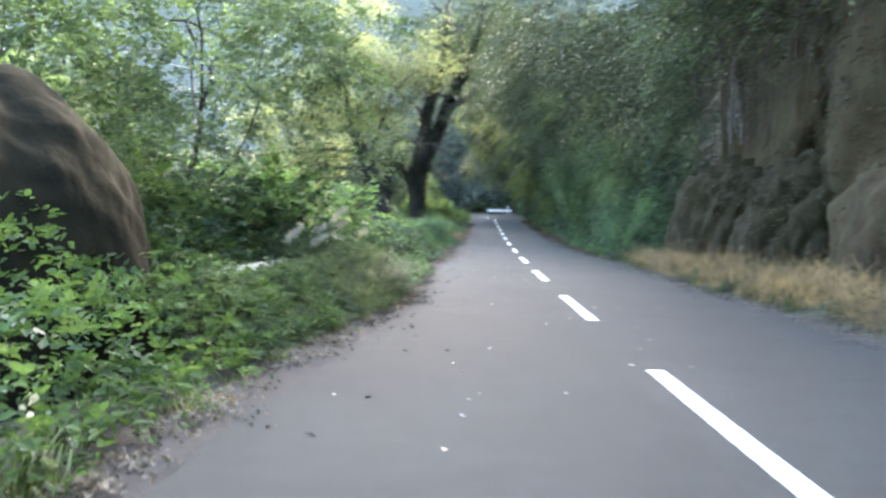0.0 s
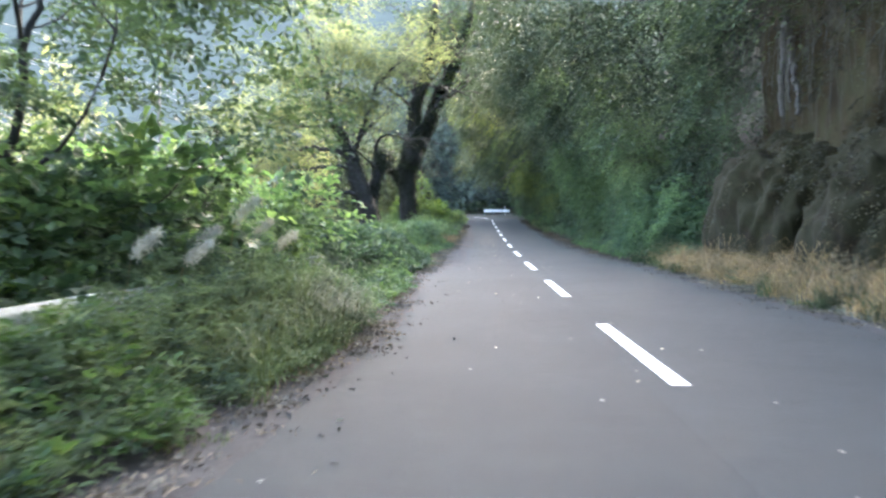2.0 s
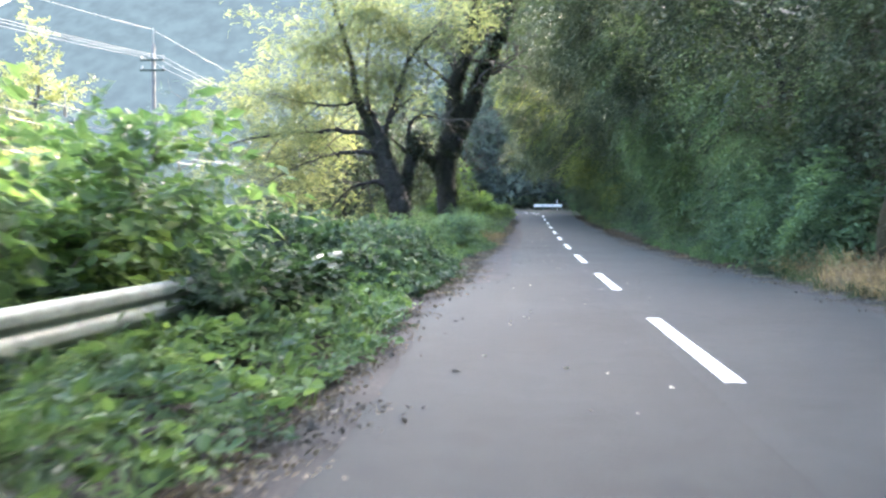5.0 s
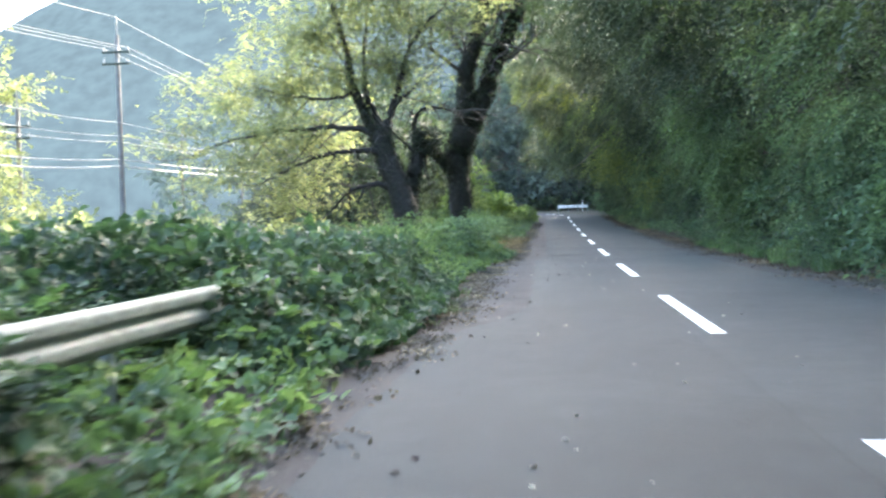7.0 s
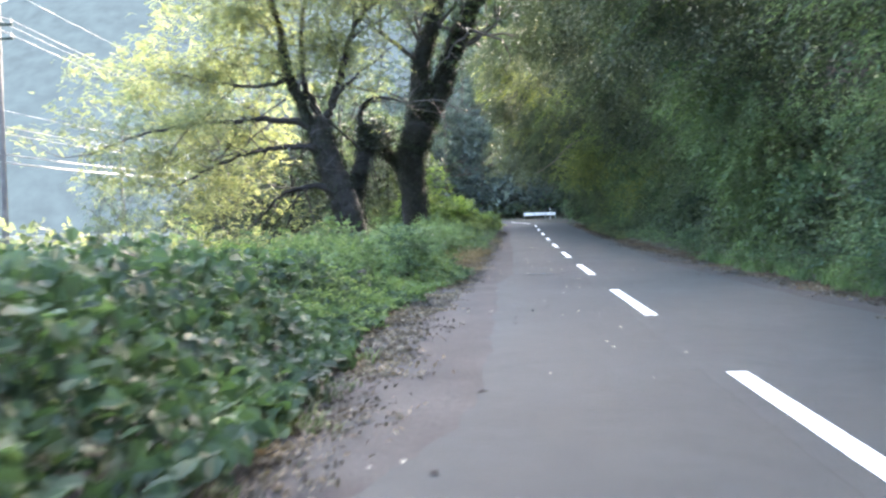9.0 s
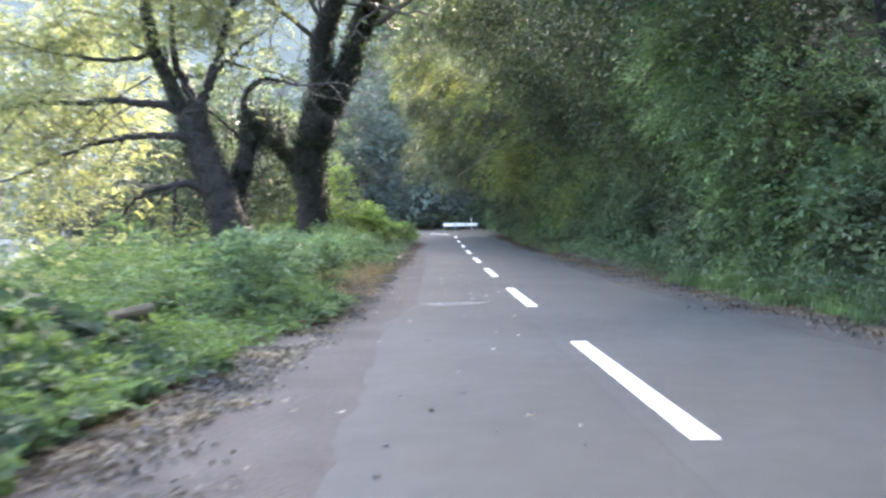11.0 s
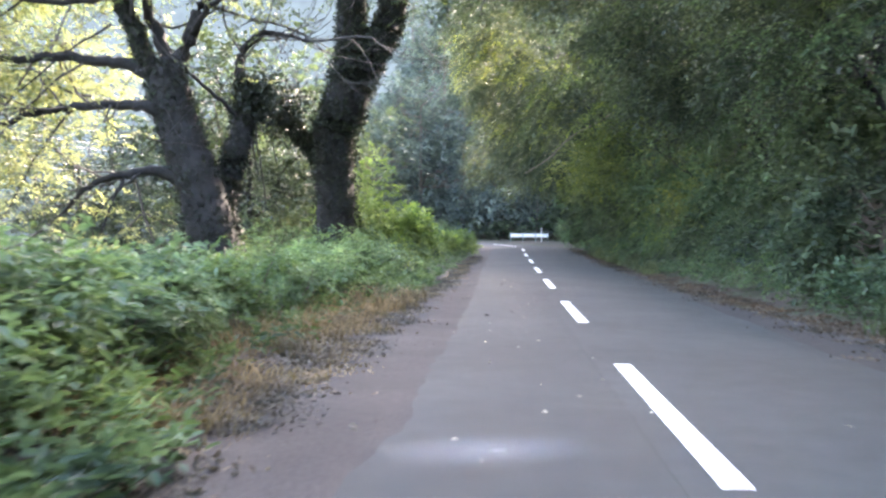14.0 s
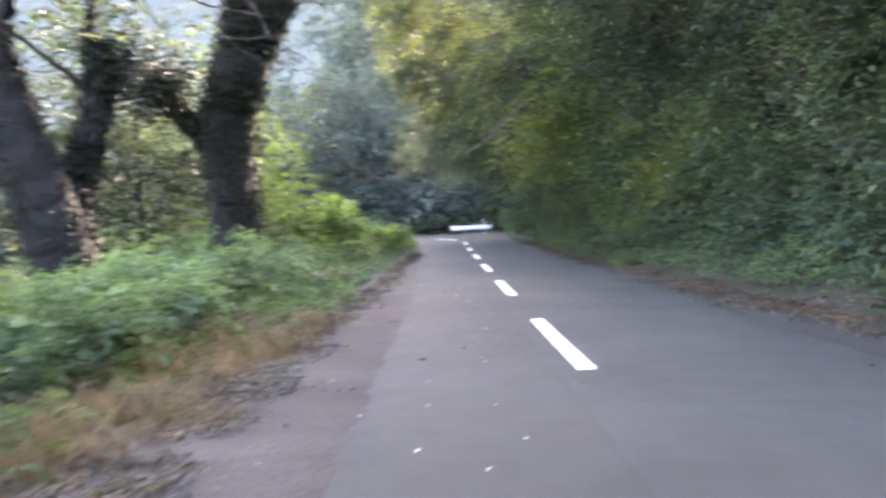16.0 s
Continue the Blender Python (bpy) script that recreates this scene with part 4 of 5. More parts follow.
thicket("withered_weeds", "withered reddish brown weeds in the dry grass", 22000, 2, 38, 4.2, 7.2, 0.07, STRAW_PALE, False, (-0.4, -0.3, 0.8), width=0.35, hfun=lambda x, y: (0.2 + 0.95 * np.abs(wave(x, y, 0.8, 3))) * ramp01(x, 3.8, 6.0), depth=0.35)
thicket("verge_weeds", "low green weeds among the dry stalks", 5000, 4, 40, 4.2, 6.8, 0.1, LEAF_OLIVE, False, (-0.4, -0.3, 0.8), width=0.4, depth=0.25, hfun=lambda x, y: 0.75 * np.clip(wave(x, y, 0.7, 2, 7.0), 0, 1) * ramp01(x, 4.0, 5.0))
grass_tuft("tall_grass", "green grass among the dry stalks", 6000, 12, 60, 4.0, 6.0, 0.4, GRASS, 0.8, (-0.4, -0.2, 0))


def plume(x, y, h):
    root = thing("pampas_plume", x, y, float(land(x, y)))
    tagged(root, "feathery whitish grass plume on a tall stalk", "grass plume", "grass plumes of the verge")
    line = smooth_line([(0, 0, 0), (0.03, 0, h * 0.6), (0.12, -0.03, h * 0.88), (0.34, -0.08, h)], 5)
    put("stalk", Cloud().tube(line, np.linspace(0.006, 0.003, len(line)), 4).mesh("stalk"), STRAW, root)
    k = rng.integers(len(line) - 6, len(line), 260)
    put("tuft", Cloud().leaves(line[k] + rng.normal(scale=0.028, size=(260, 3)) + [0.02, 0, -0.03], 0.11, (0.3, 0, 0.5), 0.7, 0.1, False, 0.9).mesh("tuft"), PLUME, root)


for x, y, h in ((-4.6, 12.5, 1.75), (-4.9, 12.0, 1.5), (-4.3, 13.2, 1.35), (-5.0, 10.4, 1.5), (-4.7, 11.0, 1.3), (-4.9, 14.5, 1.6)):
    plume(x, y, h)

# ---- leaf litter ----


def litter(name, label, n, ylo, yhi, xmid, xs, material, leaf=0.06, heap=0.06):
    y = rng.uniform(ylo, yhi, n)
    off = rng.normal(scale=xs, size=n) * (0.7 + 0.6 * wave(3, y, 1.7, 2))
    x = np.interp(y, *xmid) + off + 0.22 * wave(7, y, 1.9, 3) + centre(y)
    pile = wave(x * 1.4, y, 1.5, 3, 5.0)
    keep = pile + 0.25 * rng.normal(size=n) > -0.15 if heap else np.ones(n, bool)
    x, y, pile = x[keep], y[keep], pile[keep]
    z = np.maximum(land(x, y), road_z(y) - 0.005) + 0.014 + heap * np.clip(pile, 0, 1) * rng.uniform(0, 1.4, len(x))
    c = Cloud().leaves(np.stack([x, y, z], 1), leaf, (0, 0, 1), 0.5 if heap else 0.2, 0.6, False, 0.0)
    ob = put(name, c.mesh(name), material)
    return tagged(ob, label, "fallen leaves", kind="stuff")


litter("fallen_leaves", "dead brown leaves gathered along the left road edge", 34000, -4, 100, VEG_EDGE, 0.26, LITTER, 0.058, 0.035)
litter("fallen_leaves", "dead brown leaves gathered along the right road edge", 34000, 2, 118, ([-10, 36, 42, 60, 110], [4.2, 4.15, 3.9, 3.8, 4.05]), 0.42, LITTER, 0.065, 0.04)
litter("fallen_leaves", "reddish brown leaf litter under the overhanging slope", 30000, 38, 112, ([30, 42, 60, 110], [4.2, 4.0, 3.95, 4.2]), 0.36, RED_LITTER, 0.075, 0.05)
litter("fallen_leaves", "thick brown leaf litter under the weeds", 20000, 34, 72, ([30, 38, 46, 52, 72], [-3.3, -3.7, -3.7, -3.4, -3.35]), 0.42, LITTER, 0.065, 0.04)
litter("fallen_leaves", "scattered pale dead leaves lying on the asphalt", 150, -2, 75, ([-10, 110], [-1.0, -1.0]), 1.7, PALE_LEAF, 0.06, 0)
litter("fallen_leaves", "dark curled dead leaves lying on the asphalt", 40, -2, 75, ([-10, 30, 34, 50, 110], [-2.7, -2.5, -2.0, -1.7, -1.7]), 0.45, DARK_LITTER, 0.09, 0)

# ---- guard rail on the left ----


def w_beam(length, n=12):
    """The folded sheet of a guard rail, with real thickness."""
    zs = np.linspace(-0.175, 0.175, 19)
    outer = [(0.032 * min(1.0, 0.95 - 0.95 * math.cos(2 * math.pi * (z + 0.175) / 0.175)), z) for z in zs]
    loop = outer + [(a - 0.006, b) for a, b in reversed(outer)]
    m = len(loop)
    v = np.array([(a, s, b) for s in np.linspace(0, length, n) for a, b in loop])
    i = np.arange(n - 1)[:, None] * m + np.arange(m)[None]
    j = np.arange(n - 1)[:, None] * m + (np.arange(m)[None] + 1) % m
    return mesh_of("beam", v, np.stack([i, j, j + m, i + m], -1).reshape(-1, 4), True)


def cylinder(radius, height, sides=14, r2=None, cap=True):
    bm = bmesh.new()
    bmesh.ops.create_cone(bm, cap_ends=cap, segments=sides, radius1=radius, radius2=radius if r2 is None else r2, depth=height)
    bmesh.ops.translate(bm, verts=bm.verts, vec=(0, 0, height / 2))
    me = bpy.data.meshes.new("post")
    bm.to_mesh(me)
    bm.free()
    return me


def box_mesh(sx, sy, sz, bevel=0.01):
    bm = bmesh.new()
    bmesh.ops.create_cube(bm, size=1)
    bmesh.ops.scale(bm, verts=bm.verts, vec=(sx, sy, sz))
    bmesh.ops.bevel(bm, geom=bm.edges[:], offset=bevel, segments=2, affect="EDGES")
    me = bpy.data.meshes.new("box")
    bm.to_mesh(me)
    bm.free()
    return me


post_mesh, cap_mesh = cylinder(0.057, 1.35), cylinder(0.06, 0.03, 14, 0.03)
rail = thing("guard_rail", -5.0, 2.8, 0)
tagged(rail, "weathered white steel guard rail half buried in weeds", "guard rail")
for k in range(1, 8):
    y0, y1 = 1.8 + 4 * k, 5.8 + 4 * k
    z0, z1 = float(road_z(y0)), float(road_z(y1))
    b = put("beam", w_beam(4.0), DULL_WHITE, rail)
    b.matrix_basis = pose(0.06, y0 - 2.8, z0 + 0.63 + (0.02 if y0 < 8 else 0), math.degrees(math.atan2(z1 - z0, 4)), 0, 0)
    p = put("post", post_mesh, DULL_WHITE, rail)
    p.matrix_basis = pose(0, y0 - 2.8, z0 - 0.66)
    q = put("post_cap", cap_mesh, DULL_WHITE, p)
    q.matrix_basis = pose(0, 0, 1.352)

old = thing("guard_rail", -5.0, 40.4, float(road_z(40.4)))
tagged(old, "dirty dark guard rail sunk in weeds", "guard rail")
put("beam", w_beam(4.95), DARK_STEEL, old).matrix_basis = pose(0.06, 0, 0.36)
for k in range(2):
    put("post", post_mesh, DARK_STEEL, old).matrix_basis = pose(0, 0.7 + 4 * k, -0.84)

# ---- rail at the far bend ----
far = thing("guard_rail", -0.75, 135, float(road_z(135)) - 0.03)
tagged(far, "white guard rail across the far end of the road", "guard rail")
for k in range(3):
    b = put("beam", w_beam(1.14), WHITE, far)
    b.matrix_basis = pose(1.24 * k, 0, 0.6, 0, 0, -90)
for k in range(4):
    put("post", post_mesh, WHITE, far).matrix_basis = pose(1.22 * k, 0.1, -0.45)
far_post = put("marker_post", cylinder(0.05, 1.5), WHITE)
far_post.matrix_basis = pose(2.25, 134.6, float(land(2.25, 134.6)) - 0.1)
tagged(far_post, "slim white marker post beside the far rail", "post")

# ---- boulder on the left ----
make_rock("boulder", "huge dark grey boulder rising from roadside weeds", -7.4, 4.8, 0.3, 2.42, 1.6, 2.95, 0.09, 2.2, DARK_ROCK, level=6, power=0.92)

# ---- rocks on the right ----
make_rock("rock_face", "dark brown weathered rock face with moss", 10.6, 19, 5.0, 2.9, 5.6, 9.5, 0.3, 0.4, level=6, power=0.78, creeper=3600)
make_rock("rock_face", "dark overgrown rock face above a mossy ledge", 10.4, 29.6, 6.0, 2.7, 5.6, 9.5, 0.28, 1.9, level=6, power=0.78, creeper=3600)
make_rock("rock_face", "dark brown rock beside the road", 10.6, 9, 4.5, 2.9, 5.5, 9, 0.3, 5.6, power=0.78, creeper=3000)
make_rock("boulder", "long mossy olive-brown ledge of rock at the slope foot", 8.25, 30.3, 0.9, 2.5, 3.9, 3.3, 0.24, 3.1, MOSSY_ROCK, level=6, power=0.72, creeper=1500)
make_rock("boulder", "dark brown boulder behind dry grass", 8.3, 23.2, 0.7, 2.1, 3.2, 2.9, 0.28, 4.4, MOSSY_ROCK, level=6, power=0.75, creeper=1300)
make_rock("boulder", "dark rounded boulder under hanging creepers", 8.4, 15.6, 0.7, 2.0, 3.5, 2.8, 0.22, 7.7, power=0.75, creeper=350)

# a pale root that runs down the rock, forked
root = thing("tree_root", 7.55, 30.0, 4.6)
tagged(root, "pale grey forked tree root running down the rock", "root")
for line, r in (([(0.2, 0.5, 3.4), (0.05, 0.3, 2.7), (-0.02, 0.1, 2.0), (-0.05, 0.05, 1.3), (-0.05, 0.15, 0.7), (0.0, 0.1, 0.1)], 0.13), ([(0.05, -0.55, 2.4), (-0.05, -0.65, 1.9), (-0.05, -0.95, 1.3), (-0.02, -1.2, 0.7), (0.0, -1.25, 0.0)], 0.12), ([(-0.05, -0.68, 1.85), (-0.05, -0.45, 1.2), (-0.02, -0.5, 0.5)], 0.09)):
    line = smooth_line(line, 5, 0.02)
    put("root_strand", Cloud().tube(line, r * np.linspace(1, 0.6, len(line)) * (1 + 0.2 * wave(0, np.arange(len(line)), 1.1)), 8).mesh("root_strand", True), ROOT, root)

roots = Cloud()
for k in range(260):
    y, top = rng.uniform(8, 35.5), rng.uniform(6, 12)
    x = 7.2 + rng.uniform(-0.35, 0.5)
    low = rng.uniform(3.6, 7.0)
    roots.tube(smooth_line([(x + 0.4, y, top), (x, y + rng.normal() * 0.3, top - 0.6), (x - 0.1, y + rng.normal() * 0.5, low)], 4, 0.05), np.linspace(0.022, 0.006, 9), 4)
tagged(put("hanging_roots", roots.mesh("hanging_roots", True), DRY_ROOT), "brown roots and dry creepers hanging down the rock", "roots", kind="stuff")

# ---- plants of the right slope ----
shrubs_r = [
    make_shrub("shrub", "dark green leafy shrub on the slope", LEAF_DARK, 2.4, 1.6, 1900, 0.2),
    make_shrub("shrub", "dense bluish green shrub on the slope", LEAF_FERN, 2.2, 1.7, 1800, 0.19),
    make_shrub("shrub", "mid green drooping shrub on the slope", LEAF_MID, 2.8, 1.6, 1800, 0.2, droop=0.7),
]
spots = []
for y in np.arange(36.5, 118, 2.7):
    spots.append((5.45 + rng.uniform(-0.3, 0.4), y + rng.uniform(-0.4, 0.4), rng.uniform(0.5, 0.85)))
    if notch(y) < 0.4:
        spots.append((6.5 + rng.uniform(-0.4, 0.6), y + rng.uniform(-0.6, 0.6), rng.uniform(0.8, 1.2)))
spots += [(4.6 + 0.12 * k, 119 + 2.2 * k, rng.uniform(0.6, 0.9)) for k in range(8)] + [(4.4, 138.5, 1.1), (5.6, 137.5, 1.4), (6.8, 138.5, 1.7), (5.4, 140.5, 1.6), (8.2, 136.5, 1.6), (4.0, 142, 1.5), (7.0, 142, 2.0), (9.5, 139, 2.0)] + [(6.6 + 0.1 * k, 119 + 2.2 * k, rng.uniform(0.9, 1.3)) for k in range(9)]
scatter(shrubs_r, spots, "shrubs on the right slope")
for x, y, h, r in ((7.0, 38.6, 4.6, 1.7), (5.9, 40.5, 3.0, 1.4), (5.6, 37.9, 1.8, 1.0), (6.1, 35.0, 4.0, 1.3), (5.1, 37.4, 3.2, 1.2), (5.2, 35.0, 1.9, 0.9)):
    bush = make_shrub("shrub", "lush bluish green bush with drooping ferny shoots", LEAF_FERN, h, r, 4200, 0.17, 8, width=0.4, droop=0.7)
    place(bush, x, y, 0, 1.0, -0.3, "lush bushes beside the boulder", True)
trees_r = [
    make_tree("tree", "evergreen tree leaning over the road, leaves painted shade-dark", LEAF_SHADE, 11.5, 4.6, 8000, 0.24, (-6.0, 0), 0.2, 0.5, 0.5, 0.2),
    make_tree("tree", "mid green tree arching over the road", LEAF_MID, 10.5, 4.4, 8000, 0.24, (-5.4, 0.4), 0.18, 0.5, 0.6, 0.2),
    make_tree("tree", "leafy tree on the steep slope, painted shade-dark", LEAF_SHADE, 9.0, 4.0, 7500, 0.24, (-2.6, 0), 0.18, 0.5, 0.5, 0.15),
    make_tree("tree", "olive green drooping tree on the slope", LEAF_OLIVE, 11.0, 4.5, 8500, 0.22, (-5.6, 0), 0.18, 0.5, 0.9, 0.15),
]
trees_u = [make_tree("tree", "forest tree high on the slope, painted shade-dark", LEAF_SHADE, 10.5, 4.6, 4500, 0.34, (-2.0, 0), 0.2, 0.55, 0.5, 0.15)]
trees_g = [make_tree("tree", "tree with yellowing autumn leaves over the road", SHADE_GOLD, 8.5, 3.6, 8000, 0.19, (-4.2, 0), 0.16, 0.45, 0.5, 0.2)]


def along(protos, spots, group, turn=18):
    used = set()
    for k, (x, y, s) in enumerate(spots):
        q = k % len(protos)
        place(protos[q], x + (float(centre(y)) if y < 122 else 0.0), y, rng.uniform(-turn, turn), s, 0, group, q not in used)
        used.add(q)


spots = [(8.0 + rng.uniform(-1.3, 1.5), y + rng.uniform(-1.2, 1.2), rng.uniform(0.72, 1.2) * np.interp(y, [45, 60, 84, 100], [1.0, 0.72, 0.72, 0.9])) for y in np.arange(38.5, 119, 3.8) if notch(y) < 0.5]
along(trees_r, spots, "trees of the right slope")
along(trees_r, [(8.6, 121, 0.9), (8.6, 125, 0.9), (8.4, 129, 0.85), (8.6, 133, 0.8), (9.0, 138, 0.8)], "trees of the right slope")
along(trees_u, [(11.6 + rng.uniform(-0.6, 0.6), y + rng.uniform(-1, 1), rng.uniform(0.95, 1.2)) for y in np.arange(4, 122, 8.0)], "forest trees high on the slope")
along(trees_g, [(6.2, 86, 0.8), (6.4, 75, 0.45), (6.0, 92, 0.8)], "yellowing trees of the right slope")


def bare_branch(points, r0, r1, label):
    ob = put("bare_branch", Cloud().tube(smooth_line(points, 5, 0.015), np.linspace(r0, r1, 5 * (len(points) - 1) + 1), 6).mesh("bare_branch", True), PALE_WOOD)
    return tagged(ob, label, "branch")


bare_branch([(5.3, 36.5, 0.1), (5.5, 36.5, 1.0), (5.9, 36.5, 2.4)], 0.035, 0.02, "thin pale dead stick leaning on the slope")
bare_branch([(-0.4, 85, 4.7), (0.7, 85, 5.4), (1.6, 85, 6.3), (4.5, 86, 8.0)], 0.025, 0.045, "pale bare branch hanging out of the greenery")

# ---- two old trees on the left bank ----


def old_tree(name, label, base, limbs, reach, leaf_n, leaf, material, ivy=0.0, spread=0.5, lobes=(), hanging=()):
    """limbs: lists of points and the radii at both ends; the first is the trunk."""
    root = thing(name, *base)
    tagged(root, label, "tree")
    tips, twigs = [], Cloud()
    for k, (points, r0, r1) in enumerate(limbs):
        pts = np.asarray(points, float) - np.asarray(base)
        line = smooth_line(pts, 6, 0.03)
        rad = np.linspace(r0, r1, len(line))
        rad[0] *= 1.15
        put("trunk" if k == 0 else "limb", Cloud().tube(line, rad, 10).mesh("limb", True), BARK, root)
        if r1 < 0.15 or points[-1][2] > 15:
            for q in range(len(line) // 3, len(line), 2):
                d = unit((line[q] - line[q - 1])[None])[0]
                grow(twigs, line[q], d + rng.normal(scale=0.8, size=3), rng.uniform(1.8, 3.6), max(0.016, rad[q] * 0.32), 2, tips, 0.45, 0.05)
            grow(twigs, line[-1], line[-1] - line[-2], 2.4, r1, 2, tips, 0.4, 0.05)
        if ivy and r0 > 0.28:
            seg = rng.integers(0, len(line), int(ivy * len(line)))
            p = line[seg] + unit(rng.normal(size=(len(seg), 3))) * (rad[seg] * rng.uniform(0.9, 1.28, len(seg)))[:, None] + rng.normal(scale=0.04, size=(len(seg), 3))
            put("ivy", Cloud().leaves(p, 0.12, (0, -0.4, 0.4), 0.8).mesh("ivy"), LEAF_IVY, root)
    for p, q in hanging:
        p, q = np.asarray(p, float) - base, np.asarray(q, float) - base
        line = smooth_line([p, p * 0.6 + q * 0.4 + [0, -0.1, 0.12], q], 5, 0.02)
        put("hanging_twig", Cloud().tube(line, np.linspace(0.045, 0.015, len(line)), 5).mesh("hanging_twig", True), BARK, root)
    put("twig_mass", twigs.mesh("twig_mass", True), HAZED_TWIG, root)
    tips = np.array(tips)
    trunk = np.asarray(limbs[0][0], float) - np.asarray(base)
    tips = tips[(tips[:, 0] < reach) | (tips[:, 2] > 12)]
    beside = np.abs(tips[:, 0] - np.interp(tips[:, 2], trunk[:, 2], trunk[:, 0]))
    tips = tips[(beside > 1.7) | (tips[:, 2] > trunk[-1, 2] + 2.5)]
    at = tips[rng.integers(0, len(tips), leaf_n // 10)] + rng.normal(size=(leaf_n // 10, 3)) * [spread, spread, spread * 0.5]
    away = unit(rng.normal(size=at.shape) * [1, 1, 0.3])
    if lobes:
        p, d = shell_points(leaf_n // 22, [(x - base[0], rng.normal() * 1.2, z - base[2], r, r, r * 0.5) for x, z, r in lobes], 0.5)
        at, away = np.concatenate([at, p]), np.concatenate([away, d])
    if lobes:
        p, d = shell_points(2600, [(x - base[0], rng.normal() * 1.5, z - base[2], r * 1.25, r * 1.25, r * 0.8) for x, z, r in lobes], 0.6)
        put("inner_leaves", Cloud().sprays(p, d, 0.5, 0.12, 8, 0.4, 0.45, 0.1).mesh("inner_leaves"), LEAF_MUGWORT, root, "soft grey-green leaves between the boughs")
    put("crown", Cloud().sprays(at, away, leaf * 3.6, leaf, 8, 0.35, 0.5, 0.1).mesh("crown"), material, root)
    return root


Y = 72.0
old_tree("old_tree", "old spreading tree with dark trunk and thin yellow-green leaves", (-10.0, Y, 0.3), [
    ([(-9.9, Y, -1.4), (-9.95, Y, 0.8), (-10.1, Y, 1.9), (-10.5, Y, 3.15), (-11.05, Y, 4.6), (-11.36, Y, 5.7), (-11.54, Y, 6.6)], 0.8, 0.56),
    ([(-11.6, Y, 6.3), (-12.1, Y - 0.3, 7.1), (-12.5, Y - 0.4, 8.1), (-13.0, Y - 0.5, 9.4), (-13.3, Y - 0.5, 11.4), (-14.0, Y - 0.5, 13.8), (-15.0, Y, 16.6)], 0.3, 0.05),
    ([(-11.4, Y, 6.6), (-11.9, Y + 0.3, 7.9), (-12.3, Y + 0.4, 8.6), (-12.5, Y + 0.6, 10.2), (-12.4, Y + 0.9, 12.8), (-12.1, Y + 1, 15.6)], 0.23, 0.045),
    ([(-11.4, Y, 6.4), (-10.9, Y + 0.2, 7.8), (-10.35, Y + 0.3, 9.3), (-9.8, Y + 0.3, 11.3), (-8.7, Y, 12.7), (-7.5, Y - 0.3, 13.7)], 0.26, 0.05),
    ([(-10.85, Y, 7.9), (-10.0, Y - 0.4, 8.6), (-9.2, Y - 0.6, 9.2), (-8.2, Y - 0.6, 9.9)], 0.11, 0.03),
    ([(-11.6, Y, 6.2), (-12.4, Y - 0.4, 6.75), (-13.2, Y - 0.7, 6.85), (-14.4, Y - 1, 6.95), (-15.5, Y - 1.3, 6.8), (-17.5, Y - 1.8, 6.7), (-20.0, Y - 2, 6.2), (-21.8, Y - 2.2, 5.6)], 0.22, 0.035),
    ([(-11.1, Y, 4.9), (-11.8, Y - 0.5, 5.5), (-12.5, Y - 0.7, 5.55), (-13.9, Y - 1, 5.45), (-15.0, Y - 1.3, 5.2), (-16.5, Y - 1.6, 4.6), (-18.4, Y - 2, 3.7)], 0.21, 0.04),
    ([(-10.7, Y, 3.2), (-11.6, Y - 0.6, 3.6), (-12.4, Y - 1, 3.45), (-13.3, Y - 1.3, 3.1), (-14.3, Y - 1.6, 2.0)], 0.2, 0.04),
    ([(-12.8, Y - 0.5, 8.9), (-14.0, Y - 0.9, 8.6), (-16.2, Y - 1.3, 8.7), (-18.4, Y - 1.5, 9.3)], 0.13, 0.03),
    ([(-9.85, Y + 0.3, 1.9), (-9.95, Y + 0.9, 3.2), (-9.75, Y + 1.3, 4.4), (-9.5, Y + 1.5, 5.8), (-9.6, Y + 1.5, 6.6)], 0.48, 0.26),
    ([(-9.6, Y + 1.5, 6.3), (-9.72, Y + 1.5, 7.1), (-9.5, Y + 1.5, 7.8), (-8.9, Y + 1.4, 8.15), (-8.1, Y + 1.3, 8.05), (-7.4, Y + 1.2, 7.8)], 0.17, 0.05),
    ([(-9.6, Y + 1.4, 5.4), (-10.4, Y + 0.6, 6.2), (-11.1, Y - 0.2, 6.9)], 0.08, 0.04),
], 1.6, 78000, 0.15, LEAF_YELLOW, 220, 0.55, ((-19, 6.8, 1.9), (-17, 9.6, 2.4), (-15, 12.4, 2.6), (-12, 14.6, 2.9), (-10.2, 13.8, 1.9), (-13.6, 10, 2.2), (-16.2, 6.6, 1.8), (-10.8, 10.6, 1.4), (-20.5, 8.6, 1.5), (-19.5, 5.2, 1.6)),
    [((-12.3, 71, 3.5), (-13.2, 70.6, 1.0)), ((-12.4, 71, 3.4), (-12.9, 70.6, 1.6)), ((-13.9, 70.8, 5.4), (-15.8, 70.4, 2.1)), ((-11.9, 71, 3.5), (-13.9, 70.6, 1.3)), ((-9.4, 73.4, 5.2), (-8.9, 73, 3.4)), ((-9.2, 73.4, 5.4), (-8.7, 73, 2.8)), ((-13.0, 71.4, 8.0), (-16.4, 70.6, 5.0)), ((-17.4, 70, 6.6), (-19.2, 69.6, 3.9)), ((-15.2, 70.6, 8.6), (-17.6, 70, 6.0))])
Y = 79.0
